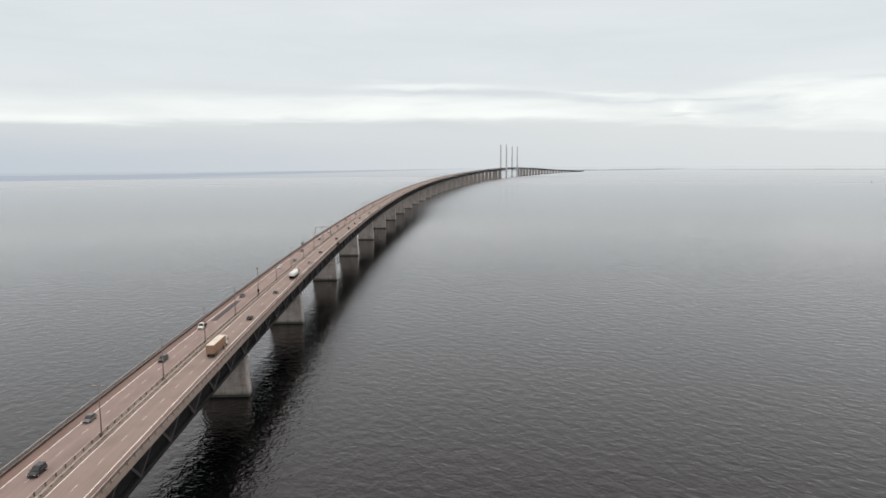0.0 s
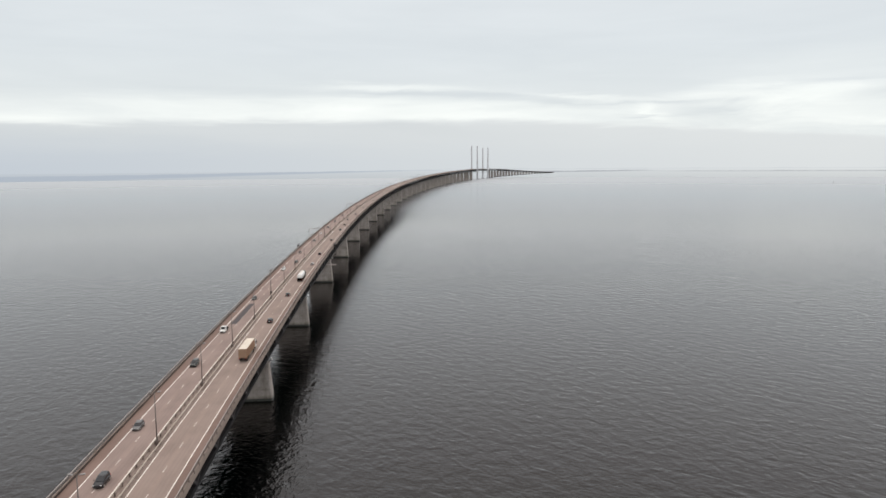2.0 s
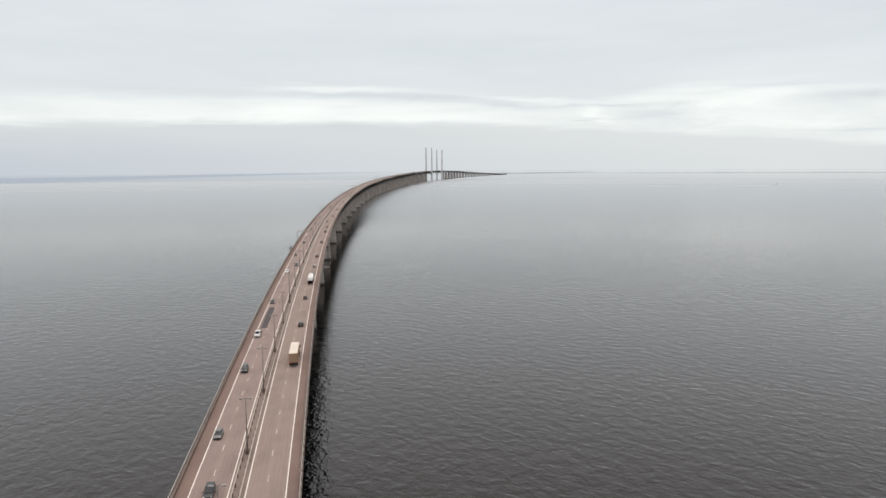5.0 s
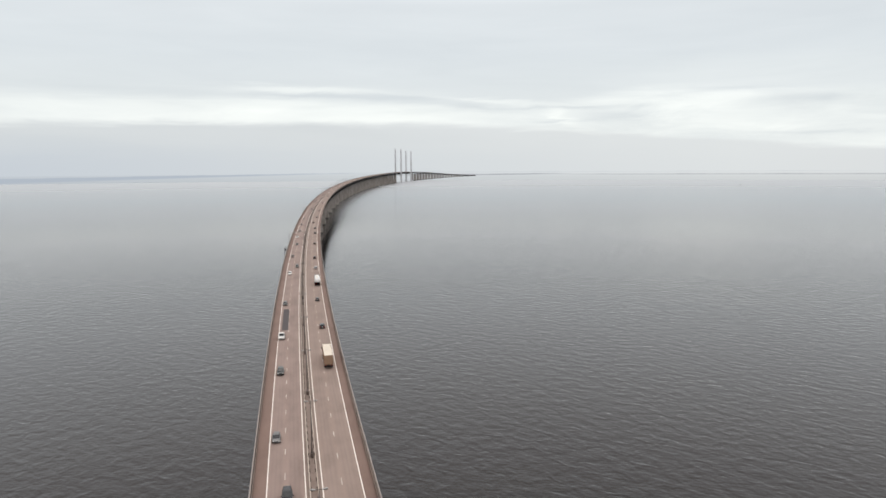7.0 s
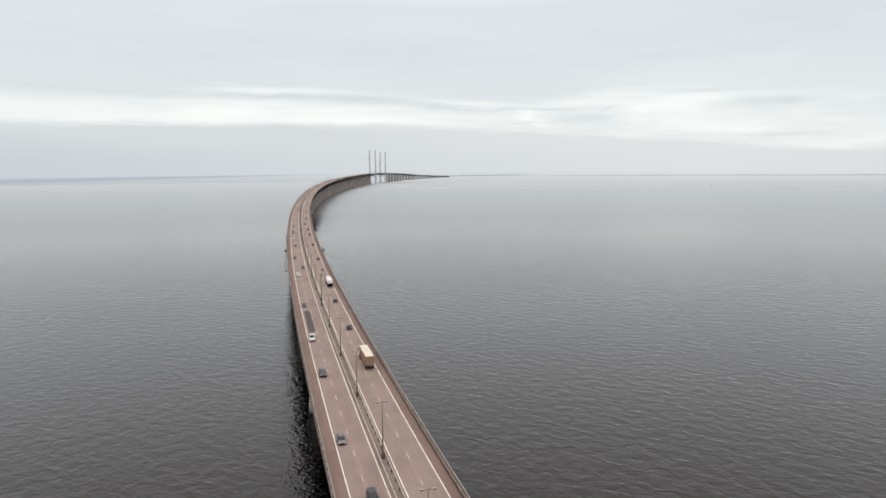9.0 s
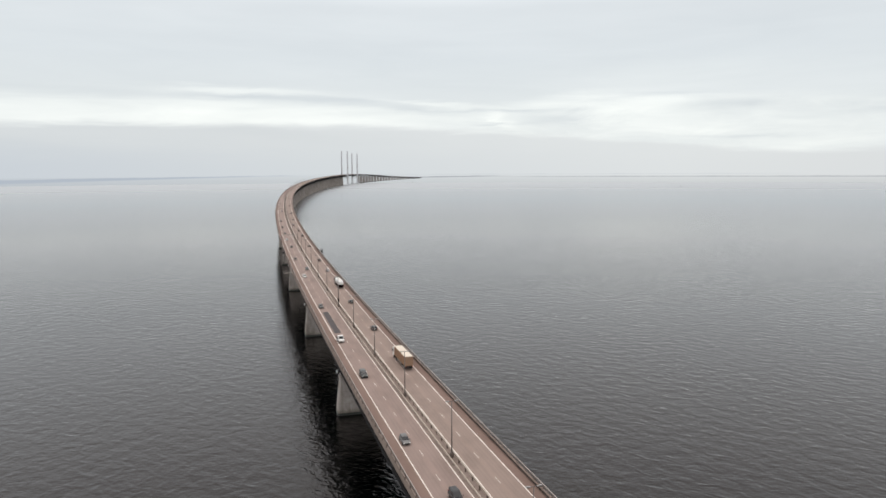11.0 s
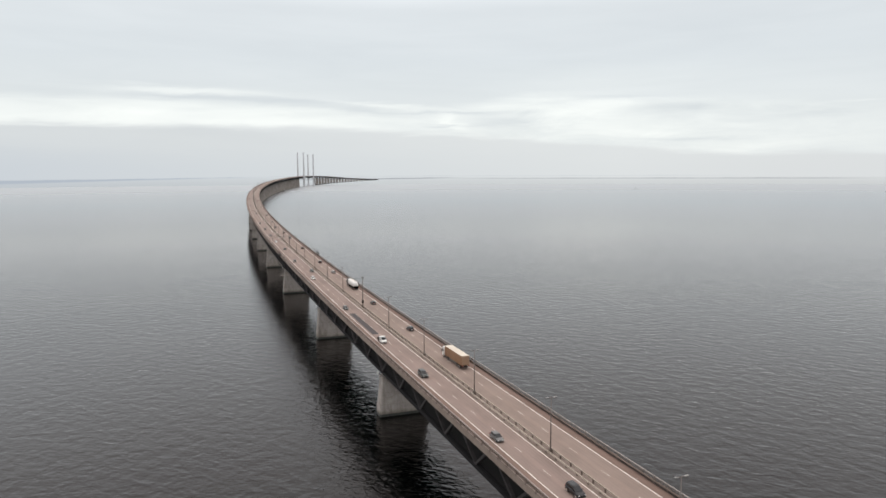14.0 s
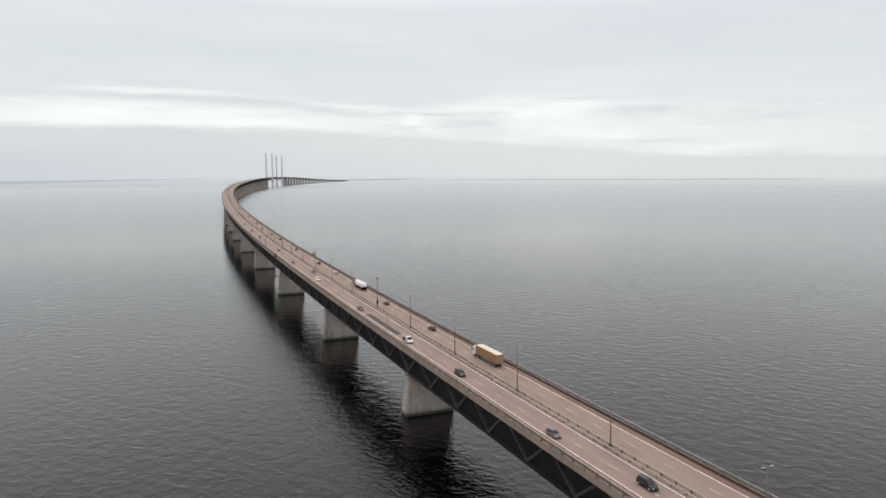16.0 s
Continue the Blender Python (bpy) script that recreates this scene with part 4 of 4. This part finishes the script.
def tanker(label):
    t = tagged(new("tanker_lorry"), label, "lorry", "traffic on the bridge")
    y0 = 8.0
    tractor(t, GREY_PAINT, y0)
    bm = bmesh.new()
    n, rows = 20, []
    for y, k in ((-8.0, 0.55), (-7.85, 0.82), (-7.5, 0.96), (-6.8, 1.0), (y0 - 4.0, 1.0), (y0 - 3.2, 0.96), (y0 - 2.85, 0.82), (y0 - 2.7, 0.55)):
        rows.append([bm.verts.new((1.26 * k * math.copysign(abs(math.cos(2 * math.pi * i / n)) ** 0.7, math.cos(2 * math.pi * i / n)), y, 2.45 + 1.32 * k * math.copysign(abs(math.sin(2 * math.pi * i / n)) ** 0.7, math.sin(2 * math.pi * i / n)))) for i in range(n)])
    for a, b in zip(rows, rows[1:]):
        for i in range(n):
            bm.faces.new((a[i], a[(i + 1) % n], b[(i + 1) % n], b[i]))
    bm.faces.new(rows[0][::-1])
    bm.faces.new(rows[-1])
    bmesh.ops.recalc_face_normals(bm, faces=bm.faces)
    tank = part("tank", bm, WHITE, t, "white rounded tank", smooth=True)
    for k in range(5):
        y = -6.4 + k * 2.6
        part("hatch", tube(bmesh.new(), (0, y, 3.72), (0, y, 3.9), 0.32, 0.3, 12), WHITE, tank)
    part("walkway", box(bmesh.new(), (-0.32, -7.2, 3.78), (0.32, 4.4, 3.83)), CREAM, tank)
    for side in (-1, 1):
        part("side_guard", box(bmesh.new(), (side * 1.2 - 0.04, -7.2, 0.6), (side * 1.2 + 0.04, 2.4, 1.25), bevel=0.02), STEEL, t, "dark side guard")
        for k in range(3):
            wheel(t, side * 1.03, -6.4 + 1.31 * k, 0.5, 0.4)
        part("tail_light", box(bmesh.new(), (side * 1.0 - 0.16, -8.12, 0.95), (side * 1.0 + 0.16, -8.02, 1.15)), LENS_RED, t)
    part("frame", box(bmesh.new(), (-0.6, -8.0, 0.85), (0.6, 4.6, 1.25)), RUBBER, t)
    part("rear_panel", box(bmesh.new(), (-1.2, -8.05, 0.6), (1.2, -7.9, 1.9), bevel=0.03), STEEL, t, "dark rear cabinet")
    return t


def drive(thing, s, d, oncoming=False):
    thing.matrix_basis = stand(s, d, 0.04, 180 if oncoming else 0)
    return thing


# towards the camera
drive(car(DARK_PAINT, "dark green estate car with tinted windows", "suv"), 199.5, -7.1, True)
drive(van(WHITE, "white pickup van with a dark load bed", True), 241.0, -7.5, True)
drive(car(BLACK_PAINT, "black off-road car on the inner lane", "suv"), 121.5, -4.9, True)
drive(car(GREY_PAINT, "grey hatchback car on worn asphalt"), 149.9, -7.3, True)
drive(car(DARK_PAINT, "dark hatchback car beyond the repair patch"), 299.0, -7.3, True)
drive(car(WHITE, "white estate car on the outer lane", "estate"), 382.0, -6.9, True)
drive(car(DARK_PAINT, "dark estate car on the inner lane", "estate"), 408.0, -3.4, True)
drive(car(BROWN_PAINT, "dark brown hatchback car"), 452.0, -7.0, True)
drive(car(DARK_PAINT, "black hatchback car before the gantry"), 518.0, -5.6, True)
drive(car(WHITE, "white hatchback car past the gantry"), 569.0, -6.7, True)
for s, d in ((620, -6.4), (681, -6.6), (755, -6.8), (905, -3.8), (1080, -7.0), (1310, -6.8)):
    drive(car(DARK_PAINT, "small dark car far along the bridge"), s, d, True)
# away from the camera
drive(car(BLACK_PAINT, "black estate car with roof rails", "estate"), 254.5, 6.8)
drive(box_lorry("tan curtain-sided lorry with a white cab"), 209.5, 6.8)
drive(tanker("white rounded tanker lorry with a grey cab"), 350.0, 7.2)
drive(car(SILVER, "silver estate car behind the guard rail", "estate"), 399.0, 7.2)
drive(car(DARK_PAINT, "dark hatchback car on the outer lane"), 306.0, 6.4)
drive(car(BROWN_PAINT, "dark reddish hatchback car"), 520.0, 7.1)
drive(car(BLACK_PAINT, "black hatchback car near the inspection gantry"), 442.0, 7.0)
drive(car(GREY_PAINT, "grey van-like car with a pale roof", "suv"), 596.0, 7.0)
drive(car(DARK_PAINT, "dark grey estate car", "estate"), 872.0, 6.9)
for s, d in ((642, 6.6), (700, 4.2), (769, 6.5), (1032, 6.6), (1224, 6.8), (1319, 4.0)):
    drive(car(DARK_PAINT, "small dark car far along the bridge"), s, d)
